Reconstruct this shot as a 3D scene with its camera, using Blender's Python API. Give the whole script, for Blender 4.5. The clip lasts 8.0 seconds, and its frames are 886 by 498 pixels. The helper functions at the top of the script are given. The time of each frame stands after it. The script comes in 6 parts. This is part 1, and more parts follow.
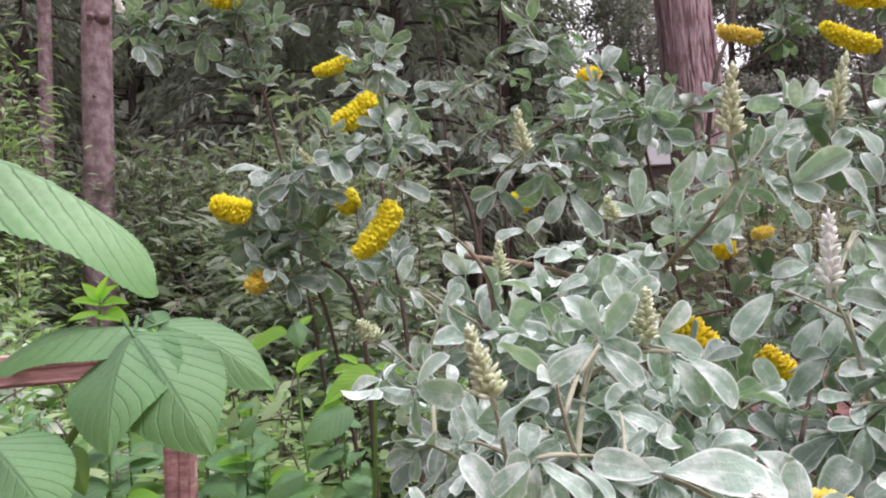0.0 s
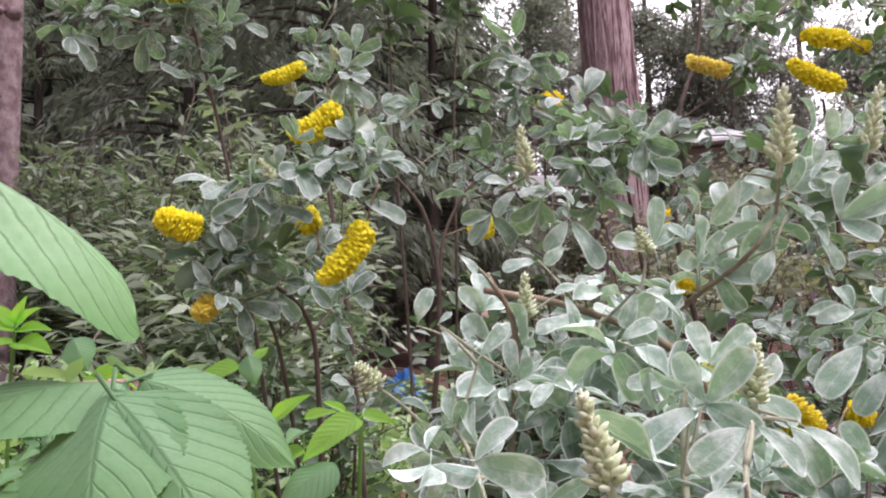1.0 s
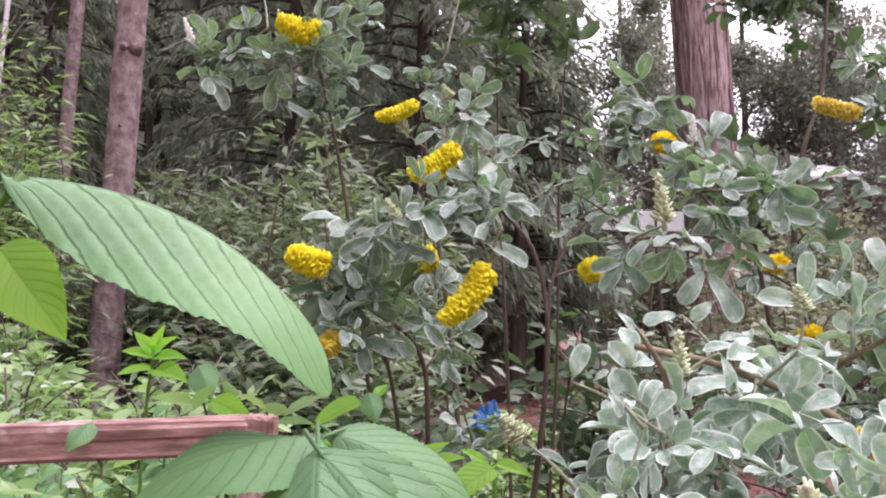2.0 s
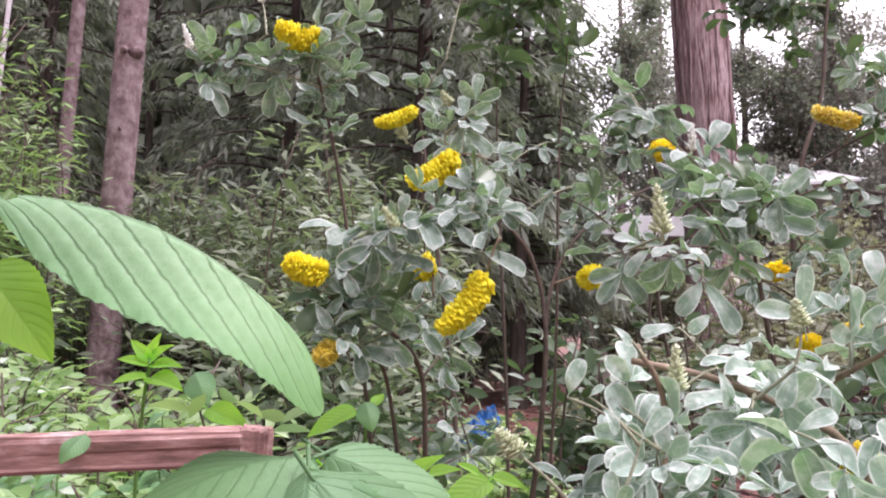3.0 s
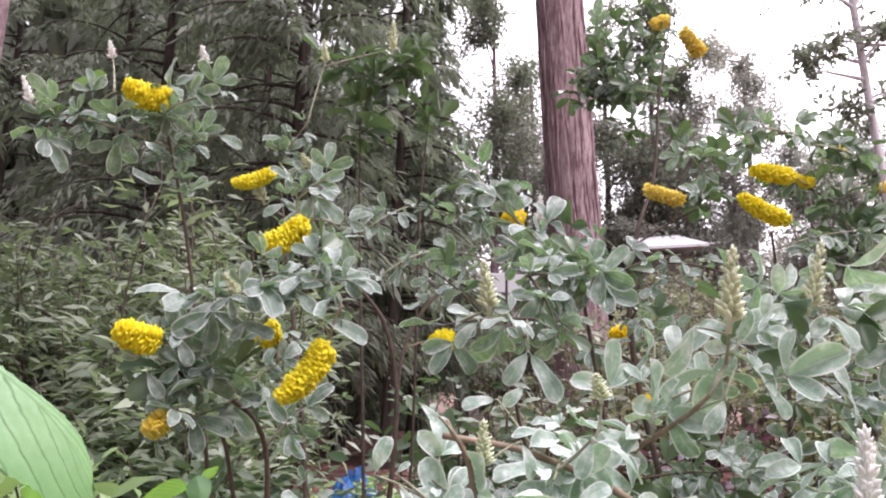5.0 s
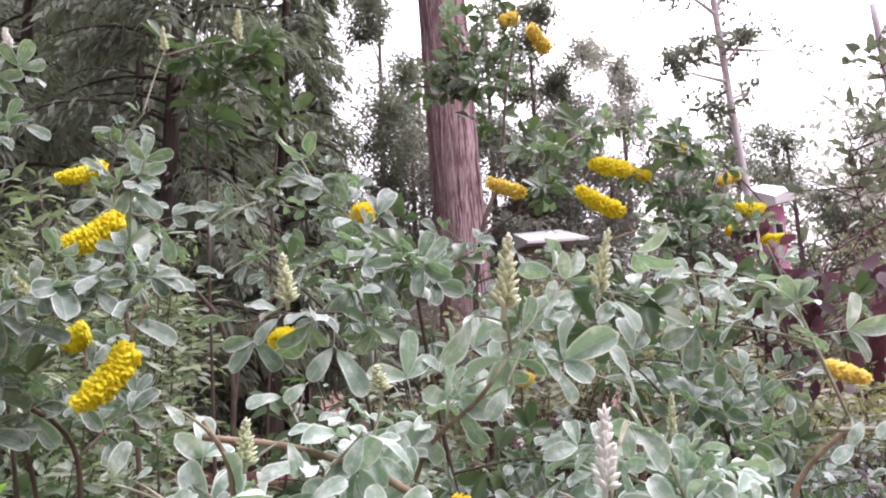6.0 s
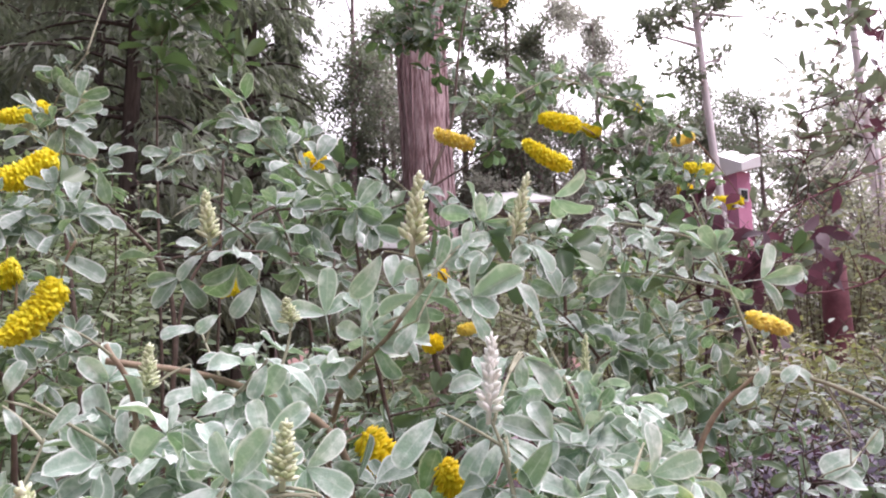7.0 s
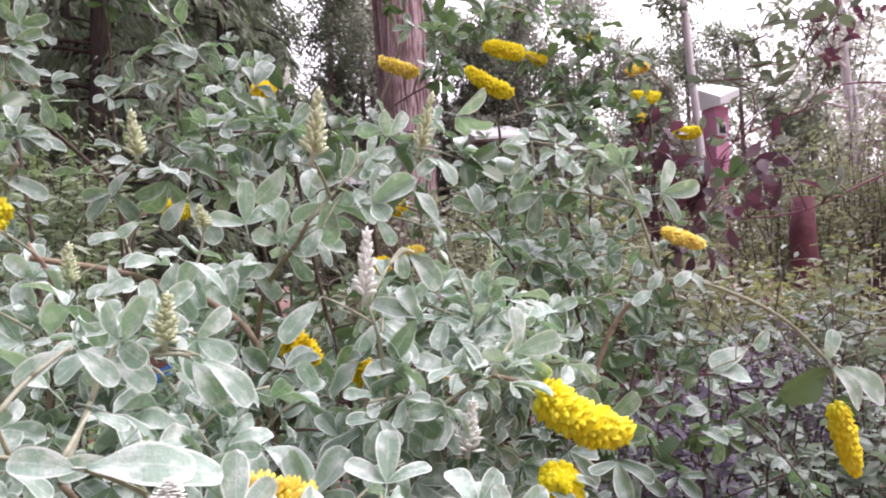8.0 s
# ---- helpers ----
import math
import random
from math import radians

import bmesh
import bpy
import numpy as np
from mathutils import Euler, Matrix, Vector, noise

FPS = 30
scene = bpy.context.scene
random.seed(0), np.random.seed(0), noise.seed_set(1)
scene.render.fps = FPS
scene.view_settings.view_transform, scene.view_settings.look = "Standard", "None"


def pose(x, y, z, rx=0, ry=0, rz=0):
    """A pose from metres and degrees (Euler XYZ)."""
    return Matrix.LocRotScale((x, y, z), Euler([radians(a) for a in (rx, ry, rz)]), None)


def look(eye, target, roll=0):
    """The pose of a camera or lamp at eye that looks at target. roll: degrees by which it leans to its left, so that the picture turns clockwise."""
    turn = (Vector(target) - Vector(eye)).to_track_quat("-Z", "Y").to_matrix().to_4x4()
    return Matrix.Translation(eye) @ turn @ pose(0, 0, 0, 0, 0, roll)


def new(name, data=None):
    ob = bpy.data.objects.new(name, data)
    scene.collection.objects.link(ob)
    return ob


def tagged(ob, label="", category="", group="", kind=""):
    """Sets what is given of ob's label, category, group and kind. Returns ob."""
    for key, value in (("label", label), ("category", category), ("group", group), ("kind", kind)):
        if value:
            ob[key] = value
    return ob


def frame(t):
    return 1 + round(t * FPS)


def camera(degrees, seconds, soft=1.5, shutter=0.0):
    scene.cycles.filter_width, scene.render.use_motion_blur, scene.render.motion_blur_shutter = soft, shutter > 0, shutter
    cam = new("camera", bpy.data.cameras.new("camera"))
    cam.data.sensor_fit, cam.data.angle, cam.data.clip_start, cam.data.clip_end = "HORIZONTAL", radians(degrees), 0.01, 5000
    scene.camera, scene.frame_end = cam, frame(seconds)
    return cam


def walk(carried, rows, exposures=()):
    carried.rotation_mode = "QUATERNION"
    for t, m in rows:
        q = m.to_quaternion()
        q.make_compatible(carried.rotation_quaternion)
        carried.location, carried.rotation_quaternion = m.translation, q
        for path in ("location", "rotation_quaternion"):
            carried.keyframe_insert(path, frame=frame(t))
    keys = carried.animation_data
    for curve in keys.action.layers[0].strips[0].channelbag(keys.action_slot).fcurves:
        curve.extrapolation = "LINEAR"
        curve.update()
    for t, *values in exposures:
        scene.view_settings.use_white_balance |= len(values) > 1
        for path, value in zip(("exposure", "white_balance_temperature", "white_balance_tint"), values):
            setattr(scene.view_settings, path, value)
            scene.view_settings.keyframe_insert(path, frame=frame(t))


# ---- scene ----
cam = camera(62.4, 8.0, 2.05)
PATH = [
    (0, (0.018, 0.009, 1.451), (-0.013, 2.007, 1.527), -2.3),
    (0.5, (-0.059, 0.09, 1.451), (0.069, 2.085, 1.519), -0.8),
    (1, (-0.083, 0.136, 1.467), (0.114, 2.121, 1.6), -0.8),
    (1.5, (-0.128, 0.15, 1.489), (-0.07, 2.139, 1.686), 1.0),
    (2, (-0.151, 0.139, 1.487), (-0.177, 2.128, 1.701), 1.6),
    (3.3, (-0.147, 0.146, 1.5), (-0.168, 2.133, 1.733), 2.0),
    (3.5, (-0.151, 0.149, 1.502), (-0.148, 2.134, 1.751), 2.2),
    (4, (-0.158, 0.135, 1.51), (-0.127, 2.109, 1.83), 2.7),
    (4.5, (-0.146, 0.118, 1.512), (-0.019, 2.086, 1.847), 2.5),
    (5, (-0.09, 0.112, 1.518), (0.208, 2.052, 1.899), 1.4),
    (5.2, (-0.055, 0.112, 1.518), (0.326, 2.037, 1.901), 0.9),
    (6.3, (0.062, 0.101, 1.511), (0.698, 1.962, 1.875), -0.8),
    (6.5, (0.075, 0.098, 1.505), (0.74, 1.953, 1.845), -0.2),
    (7, (0.101, 0.072, 1.486), (0.759, 1.942, 1.751), -0.3),
    (7.5, (0.127, 0.017, 1.467), (0.795, 1.892, 1.665), -0.3),
    (8, (0.172, -0.044, 1.439), (0.874, 1.826, 1.534), -0.9),
]
EXPOSURES = [(0.0, 1.27, 6300, 26), (1.0, 1.35, 6300, 27), (2.0, 1.44, 6300, 29), (3.5, 1.58, 6300, 29), (5.0, 1.53, 6300, 29), (6.5, 1.50, 6300, 29), (8.0, 1.45, 6300, 29)]
walk(cam, [(t, look(eye, target, roll)) for t, eye, target, roll in PATH], EXPOSURES)

# ---- light ----
world = bpy.data.worlds.new("overcast_sky")
scene.world = world
world.use_nodes = True
wn, wl = world.node_tree.nodes, world.node_tree.links
wn.clear()
sky = wn.new("ShaderNodeTexSky")
sky.sky_type = 'NISHITA'
sky.sun_disc = False
sky.sun_elevation = radians(52)
sky.sun_rotation = radians(40)
sky.air_density, sky.dust_density, sky.ozone_density = 1.0, 6.0, 1.0
grey = wn.new("ShaderNodeRGBToBW")
cloud = wn.new("ShaderNodeMix")
cloud.data_type = 'RGBA'
cloud.inputs[0].default_value = 0.85
backg = wn.new("ShaderNodeBackground")
backg.inputs[1].default_value = 0.13
wout = wn.new("ShaderNodeOutputWorld")
wl.new(sky.outputs[0], grey.inputs[0])
wl.new(sky.outputs[0], cloud.inputs[6])
wl.new(grey.outputs[0], cloud.inputs[7])
wl.new(cloud.outputs[2], backg.inputs[0])
wl.new(backg.outputs[0], wout.inputs[0])
sun_data = bpy.data.lights.new("sun", 'SUN')
sun_data.energy, sun_data.angle, sun_data.color = 1.2, radians(25), (1.0, 0.97, 0.93)
sun = new("sun", sun_data)
sun.matrix_world = look((0, 0, 0), (-0.35, 0.45, -1.0))

# ---- materials ----
def mat_base(name):
    m = bpy.data.materials.new(name)
    m.use_nodes = True
    nt = m.node_tree
    nt.nodes.clear()
    return m, nt.nodes, nt.links


def ramp(n, stops):
    r = n.new("ShaderNodeValToRGB")
    el = r.color_ramp.elements
    while len(el) < len(stops):
        el.new(0.5)
    for e, (p, c) in zip(el, stops):
        e.position, e.color = p, (*c, 1)
    return r


def noise_tex(n, l, scale, detail=4.0, rough=0.6, coord="Object", stretch=None):
    tc = n.new("ShaderNodeTexCoord")
    tx = n.new("ShaderNodeTexNoise")
    tx.inputs["Scale"].default_value = scale
    tx.inputs["Detail"].default_value = detail
    tx.inputs["Roughness"].default_value = rough
    if stretch:
        mp = n.new("ShaderNodeMapping")
        mp.inputs["Scale"].default_value = stretch
        l.new(tc.outputs[coord], mp.inputs[0])
        l.new(mp.outputs[0], tx.inputs["Vector"])
    else:
        l.new(tc.outputs[coord], tx.inputs["Vector"])
    return tx


def mixc(n, l, fac, a, b, mode='MIX'):
    x = n.new("ShaderNodeMix")
    x.data_type, x.blend_type = 'RGBA', mode
    for slot, v in ((0, fac), (6, a), (7, b)):
        if isinstance(v, (int, float)):
            x.inputs[slot].default_value = v
        elif isinstance(v, tuple):
            x.inputs[slot].default_value = (*v, 1)
        else:
            l.new(v, x.inputs[slot])
    return x.outputs[2]


def mathn(n, l, op, a, b=0.0, clamp=False):
    x = n.new("ShaderNodeMath")
    x.operation, x.use_clamp = op, clamp
    for slot, v in ((0, a), (1, b)):
        if isinstance(v, (int, float)):
            x.inputs[slot].default_value = v
        else:
            l.new(v, x.inputs[slot])
    return x.outputs[0]


def finish(m, n, l, colour, rough=0.6, bump=None, strength=0.3, dist=0.002, trans=0.0, trans_colour=None, sheen=0.0, spec=0.5):
    p = n.new("ShaderNodeBsdfPrincipled")
    out = n.new("ShaderNodeOutputMaterial")
    if isinstance(colour, tuple):
        p.inputs["Base Color"].default_value = (*colour, 1)
    else:
        l.new(colour, p.inputs["Base Color"])
    if isinstance(rough, (int, float)):
        p.inputs["Roughness"].default_value = rough
    else:
        l.new(rough, p.inputs["Roughness"])
    p.inputs["Specular IOR Level"].default_value = spec
    p.inputs["Sheen Weight"].default_value = sheen
    if bump is not None:
        b = n.new("ShaderNodeBump")
        b.inputs["Strength"].default_value, b.inputs["Distance"].default_value = strength, dist
        l.new(bump, b.inputs["Height"])
        l.new(b.outputs[0], p.inputs["Normal"])
    if trans > 0:
        t = n.new("ShaderNodeBsdfTranslucent")
        if trans_colour is None:
            l.new(colour, t.inputs[0])
        elif isinstance(trans_colour, tuple):
            t.inputs[0].default_value = (*trans_colour, 1)
        else:
            l.new(trans_colour, t.inputs[0])
        s = n.new("ShaderNodeMixShader")
        s.inputs[0].default_value = trans
        l.new(p.outputs[0], s.inputs[1])
        l.new(t.outputs[0], s.inputs[2])
        l.new(s.outputs[0], out.inputs[0])
    else:
        l.new(p.outputs[0], out.inputs[0])
    return m


def island(n):
    return n.new("ShaderNodeNewGeometry").outputs["Random Per Island"]


def uv_axes(n, l):
    tc = n.new("ShaderNodeTexCoord")
    sp = n.new("ShaderNodeSeparateXYZ")
    l.new(tc.outputs["UV"], sp.inputs[0])
    return sp.outputs[0], sp.outputs[1]


def silver_leaf(name, dark, light, rim, hair, edge=0.9):
    """Felted sage leaf: thin pale hairy rim and midrib, greener face mottled with worn felt."""
    m, n, l = mat_base(name)
    u, v = uv_axes(n, l)
    side = mathn(n, l, 'ABSOLUTE', mathn(n, l, 'SUBTRACT', u, 0.5))
    big = noise_tex(n, l, 46.0, 3.0, 0.6)
    fine = noise_tex(n, l, 420.0, 3.0, 0.7)
    ragged = mathn(n, l, 'MULTIPLY', mathn(n, l, 'SUBTRACT', fine.outputs[0], 0.5), 0.05)
    rimmask = mathn(n, l, 'MULTIPLY', mathn(n, l, 'SUBTRACT', mathn(n, l, 'ADD', side, ragged), 0.395), 15.0, True)
    tip = mathn(n, l, 'MULTIPLY', mathn(n, l, 'SUBTRACT', mathn(n, l, 'ADD', v, ragged), 0.93), 20.0, True)
    mid = mathn(n, l, 'SUBTRACT', 1.0, mathn(n, l, 'MULTIPLY', side, 26.0), True)
    mid = mathn(n, l, 'MULTIPLY', mid, 0.42)
    patch = ramp(n, [(0.46, (0, 0, 0)), (0.70, (1, 1, 1))])
    l.new(big.outputs[0], patch.inputs[0])
    r = island(n)
    base = mixc(n, l, r, dark, light)
    worn = mathn(n, l, 'MULTIPLY', patch.outputs[0], mathn(n, l, 'ADD', hair * 0.45, mathn(n, l, 'MULTIPLY', r, hair * 0.55)))
    c = mixc(n, l, worn, base, rim)
    c = mixc(n, l, mathn(n, l, 'MULTIPLY', fine.outputs[0], 0.14), c, rim)
    keep = mathn(n, l, 'MULTIPLY', mathn(n, l, 'FRACT', mathn(n, l, 'MULTIPLY', r, 7.31)), edge * 0.55)
    keep = mathn(n, l, 'ADD', keep, edge * 0.45)
    c = mixc(n, l, mathn(n, l, 'MULTIPLY', mathn(n, l, 'MAXIMUM', mathn(n, l, 'MAXIMUM', rimmask, tip), mid), keep), c, rim)
    h = mathn(n, l, 'ADD', fine.outputs[0], mathn(n, l, 'MULTIPLY', big.outputs[0], 4.0))
    gloss = mathn(n, l, 'ADD', 0.46, mathn(n, l, 'MULTIPLY', patch.outputs[0], 0.3))
    return finish(m, n, l, c, gloss, h, 0.4, 0.002, 0.24, mixc(n, l, 0.7, c, (0.22, 0.46, 0.10)), 0.05, 0.36)


def green_leaf(name, dark, light, glow, trans=0.3, rough=0.45, scale=9.0):
    m, n, l = mat_base(name)
    nz = noise_tex(n, l, scale, 4.0, 0.6)
    r = island(n)
    c = mixc(n, l, r, dark, light)
    c = mixc(n, l, mathn(n, l, 'MULTIPLY', nz.outputs[0], 0.6), c, tuple(0.6 * a for a in dark))
    return finish(m, n, l, c, rough, nz.outputs[0], 0.2, 0.002, trans, mixc(n, l, 0.7, c, glow), 0.0, 0.5)


def vein_leaf(name, dark, light, glow, trans=0.13, ink=0.78, sheen=0.20):
    """Soft green bramble leaf with sunk side veins."""
    m, n, l = mat_base(name)
    u, v = uv_axes(n, l)
    side = mathn(n, l, 'ABSOLUTE', mathn(n, l, 'SUBTRACT', u, 0.5))
    jag = noise_tex(n, l, 26.0, 3.0, 0.6)
    ph = mathn(n, l, 'SUBTRACT', mathn(n, l, 'MULTIPLY', v, 9.0), mathn(n, l, 'MULTIPLY', side, 5.4))
    ph = mathn(n, l, 'ADD', ph, mathn(n, l, 'MULTIPLY', jag.outputs[0], 0.3))
    saw = mathn(n, l, 'ABSOLUTE', mathn(n, l, 'SUBTRACT', mathn(n, l, 'FRACT', ph), 0.5))
    vein = mathn(n, l, 'SUBTRACT', 1.0, mathn(n, l, 'MULTIPLY', saw, 9.0), True)
    mid = mathn(n, l, 'SUBTRACT', 1.0, mathn(n, l, 'MULTIPLY', side, 40.0), True)
    vm = mathn(n, l, 'MAXIMUM', vein, mid)
    vm = mathn(n, l, 'MULTIPLY', vm, mathn(n, l, 'ADD', 0.55, mathn(n, l, 'MULTIPLY', jag.outputs[0], 0.8)), True)
    nz = noise_tex(n, l, 30.0, 4.0, 0.6)
    fine = noise_tex(n, l, 260.0, 3.0, 0.6)
    c = mixc(n, l, nz.outputs[0], dark, light)
    # Pale sheen of reflected sky, painted into the leaf colour by noise.
    c = mixc(n, l, mathn(n, l, 'MULTIPLY', nz.outputs[0], sheen), c, (0.46, 0.60, 0.46))
    c = mixc(n, l, mathn(n, l, 'MULTIPLY', fine.outputs[0], 0.12), c, (0.40, 0.54, 0.40))
    margin = mathn(n, l, 'MULTIPLY', mathn(n, l, 'MULTIPLY', side, side), 2.6, True)
    c = mixc(n, l, margin, c, tuple(0.8 * a + 0.2 * b for a, b in zip(dark, light)))
    c = mixc(n, l, mathn(n, l, 'MULTIPLY', vm, ink), c, tuple(0.35 * a for a in dark))
    c = mixc(n, l, mathn(n, l, 'MULTIPLY', mathn(n, l, 'MULTIPLY', v, v), 0.7), c, tuple(0.82 * a + 0.18 * b for a, b in zip(dark, glow)))
    h = mathn(n, l, 'SUBTRACT', mathn(n, l, 'MULTIPLY', fine.outputs[0], 0.5), mathn(n, l, 'MULTIPLY', vm, 1.2))
    return finish(m, n, l, c, 0.58, h, 0.35, 0.002, trans, glow, 0.06, 0.4)


def bark(name, dark, light, red, stretch, scale=3.0, dist=0.02):
    m, n, l = mat_base(name)
    a = noise_tex(n, l, scale, 6.0, 0.65, "Object", stretch)
    b = noise_tex(n, l, scale * 0.35, 3.0, 0.5)
    f = noise_tex(n, l, scale * 9, 5.0, 0.7)
    rm = ramp(n, [(0.40, dark), (0.50, light), (0.62, red)])
    l.new(a.outputs[0], rm.inputs[0])
    c = mixc(n, l, mathn(n, l, 'MULTIPLY', b.outputs[0], 0.55), rm.outputs[0], dark)
    c = mixc(n, l, mathn(n, l, 'MULTIPLY', f.outputs[0], 0.35), c, light)
    h = mathn(n, l, 'ADD', a.outputs[0], mathn(n, l, 'MULTIPLY', f.outputs[0], 0.3))
    return finish(m, n, l, c, 0.9, h, 0.9, dist, 0.0, None, 0.0, 0.2)


def mottled(name, a, b, scale, rough=0.7, dist=0.002, spec=0.4, trans=0.0):
    m, n, l = mat_base(name)
    nz = noise_tex(n, l, scale, 5.0, 0.65)
    f = noise_tex(n, l, scale * 7, 4.0, 0.7)
    rm = ramp(n, [(0.3, a), (0.7, b)])
    l.new(nz.outputs[0], rm.inputs[0])
    c = mixc(n, l, mathn(n, l, 'MULTIPLY', f.outputs[0], 0.35), rm.outputs[0], tuple(0.5 * x for x in a))
    return finish(m, n, l, c, rough, f.outputs[0], 0.4, dist, trans, None, 0.0, spec)


def petal(name, a, b, trans=0.25):
    m, n, l = mat_base(name)
    r = island(n)
    nz = noise_tex(n, l, 120.0, 2.0, 0.5)
    c = mixc(n, l, r, a, b)
    return finish(m, n, l, c, 0.5, nz.outputs[0], 0.15, 0.001, trans, None, 0.0, 0.4)


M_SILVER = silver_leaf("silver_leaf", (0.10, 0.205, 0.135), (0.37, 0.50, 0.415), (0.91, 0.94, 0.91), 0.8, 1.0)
# Also used inside the silver crown, where its darker tone carries the shade.
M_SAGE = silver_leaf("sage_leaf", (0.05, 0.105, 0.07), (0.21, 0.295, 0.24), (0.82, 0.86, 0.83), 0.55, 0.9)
M_FRESH = green_leaf("fresh_leaf", (0.10, 0.20, 0.05), (0.20, 0.34, 0.09), (0.35, 0.60, 0.06), 0.35)
M_DEEP = green_leaf("deep_green_leaf", (0.06, 0.11, 0.055), (0.14, 0.20, 0.10), (0.16, 0.30, 0.08), 0.22)
M_BRAMBLE = vein_leaf("bramble_leaf", (0.06, 0.19, 0.05), (0.17, 0.35, 0.145), (0.30, 0.58, 0.08), 0.16, 0.9, 0.42)
M_SOFT = vein_leaf("soft_bramble_leaf", (0.05, 0.15, 0.045), (0.10, 0.235, 0.085), (0.30, 0.58, 0.08), 0.18, 0.4, 0.14)
# Backlit yellow-green put into the colour; fresh young shoots use it too.
M_YOUNG_BACKLIT = vein_leaf("young_backlit_bramble_leaf", (0.22, 0.50, 0.06), (0.36, 0.62, 0.12), (0.50, 0.95, 0.06), 0.65, 0.5, 0.1)
M_LANCE = green_leaf("lance_leaf", (0.085, 0.13, 0.07), (0.46, 0.52, 0.37), (0.30, 0.44, 0.15), 0.32, 0.5, 2.0)
M_WEED = green_leaf("weed_leaf", (0.13, 0.29, 0.06), (0.56, 0.69, 0.40), (0.42, 0.66, 0.16), 0.4, 0.45, 3.0)
M_FROND = green_leaf("fir_frond", (0.15, 0.175, 0.13), (0.33, 0.355, 0.28), (0.24, 0.32, 0.16), 0.4, 0.6, 0.8)
# Distance haze is mixed into these two pale leaf colours.
M_FAR = green_leaf("hazed_far_leaf", (0.20, 0.23, 0.17), (0.52, 0.53, 0.46), (0.60, 0.64, 0.50), 0.62, 0.6, 0.6)
M_HAZE = green_leaf("hazed_crown_leaf", (0.29, 0.30, 0.26), (0.45, 0.45, 0.40), (0.46, 0.48, 0.38), 0.55, 0.6, 0.6)
M_CROWN = green_leaf("grey_green_crown_leaf", (0.13, 0.16, 0.12), (0.27, 0.30, 0.23), (0.28, 0.34, 0.20), 0.4, 0.55, 0.8)
M_THICKET = green_leaf("olive_thicket_leaf", (0.17, 0.19, 0.12), (0.36, 0.38, 0.27), (0.34, 0.38, 0.16), 0.4, 0.55, 1.5)
M_RUSSET = green_leaf("russet_leaf", (0.15, 0.10, 0.10), (0.32, 0.26, 0.25), (0.36, 0.24, 0.20), 0.35, 0.55, 1.5)
M_BOUGH_LEAF = green_leaf("dull_green_leaf", (0.10, 0.13, 0.095), (0.21, 0.235, 0.18), (0.24, 0.32, 0.16), 0.3, 0.5, 3.0)
M_SAGE_SMALL = green_leaf("small_sage_leaf", (0.13, 0.18, 0.13), (0.33, 0.39, 0.33), (0.25, 0.36, 0.18), 0.25, 0.55, 6.0)
M_VARIEGATED = green_leaf("variegated_leaf", (0.22, 0.34, 0.20), (0.74, 0.80, 0.70), (0.50, 0.62, 0.36), 0.25, 0.5, 14.0)
M_OLIVE = green_leaf("yellow_olive_leaf", (0.10, 0.115, 0.045), (0.30, 0.31, 0.15), (0.34, 0.38, 0.12), 0.4, 0.5, 3.0)
M_PURPLE = green_leaf("purple_leaf", (0.045, 0.024, 0.034), (0.155, 0.095, 0.115), (0.25, 0.08, 0.12), 0.25, 0.5, 3.0)
M_LILAC = green_leaf("lilac_grey_leaf", (0.09, 0.075, 0.115), (0.26, 0.23, 0.30), (0.30, 0.24, 0.34), 0.2, 0.6, 3.0)
M_BARK_RED = bark("furrowed_red_bark", (0.20, 0.12, 0.12), (0.52, 0.37, 0.385), (0.76, 0.62, 0.64), (12, 12, 1.5), 2.2, 0.05)
M_BARK_THIN = bark("smooth_pinkish_bark", (0.15, 0.10, 0.105), (0.29, 0.205, 0.21), (0.43, 0.35, 0.355), (3, 3, 2.2), 4.5, 0.02)
M_BARK_PALE = bark("pale_grey_bark", (0.55, 0.50, 0.52), (0.78, 0.73, 0.75), (0.86, 0.83, 0.84), (2, 2, 0.5), 3.0, 0.01)
M_BARK_DARK = bark("dark_bark", (0.04, 0.033, 0.029), (0.085, 0.068, 0.06), (0.12, 0.1, 0.085), (6, 6, 0.8), 3.0, 0.02)
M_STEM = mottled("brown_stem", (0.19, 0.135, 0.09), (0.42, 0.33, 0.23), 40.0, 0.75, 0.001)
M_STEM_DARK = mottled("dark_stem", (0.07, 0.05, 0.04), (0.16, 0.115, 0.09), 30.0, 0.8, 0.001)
M_TWIG = mottled("downy_twig", (0.24, 0.25, 0.16), (0.46, 0.46, 0.34), 60.0, 0.8, 0.0008)
M_MAROON = mottled("maroon_wood", (0.085, 0.026, 0.034), (0.19, 0.065, 0.08), 6.0, 0.8, 0.004)
M_YELLOW = petal("yellow_petal", (1.0, 0.86, 0.012), (1.0, 0.95, 0.06), 0.3)
M_YELLOW_PALE = petal("faded_yellow_petal", (0.95, 0.82, 0.14), (1.0, 0.90, 0.34), 0.5)
M_ORANGE = petal("deep_yellow_petal", (1.0, 0.79, 0.012), (1.0, 0.88, 0.03), 0.35)
M_BUD = petal("downy_bud", (0.60, 0.66, 0.40), (0.84, 0.87, 0.68), 0.3)
M_BUD_WHITE = petal("white_downy_bud", (0.88, 0.90, 0.82), (0.94, 0.95, 0.90), 0.2)
M_LITTER = mottled("red_brown_litter", (0.075, 0.042, 0.036), (0.30, 0.155, 0.13), 5.0, 0.95, 0.02, 0.2)
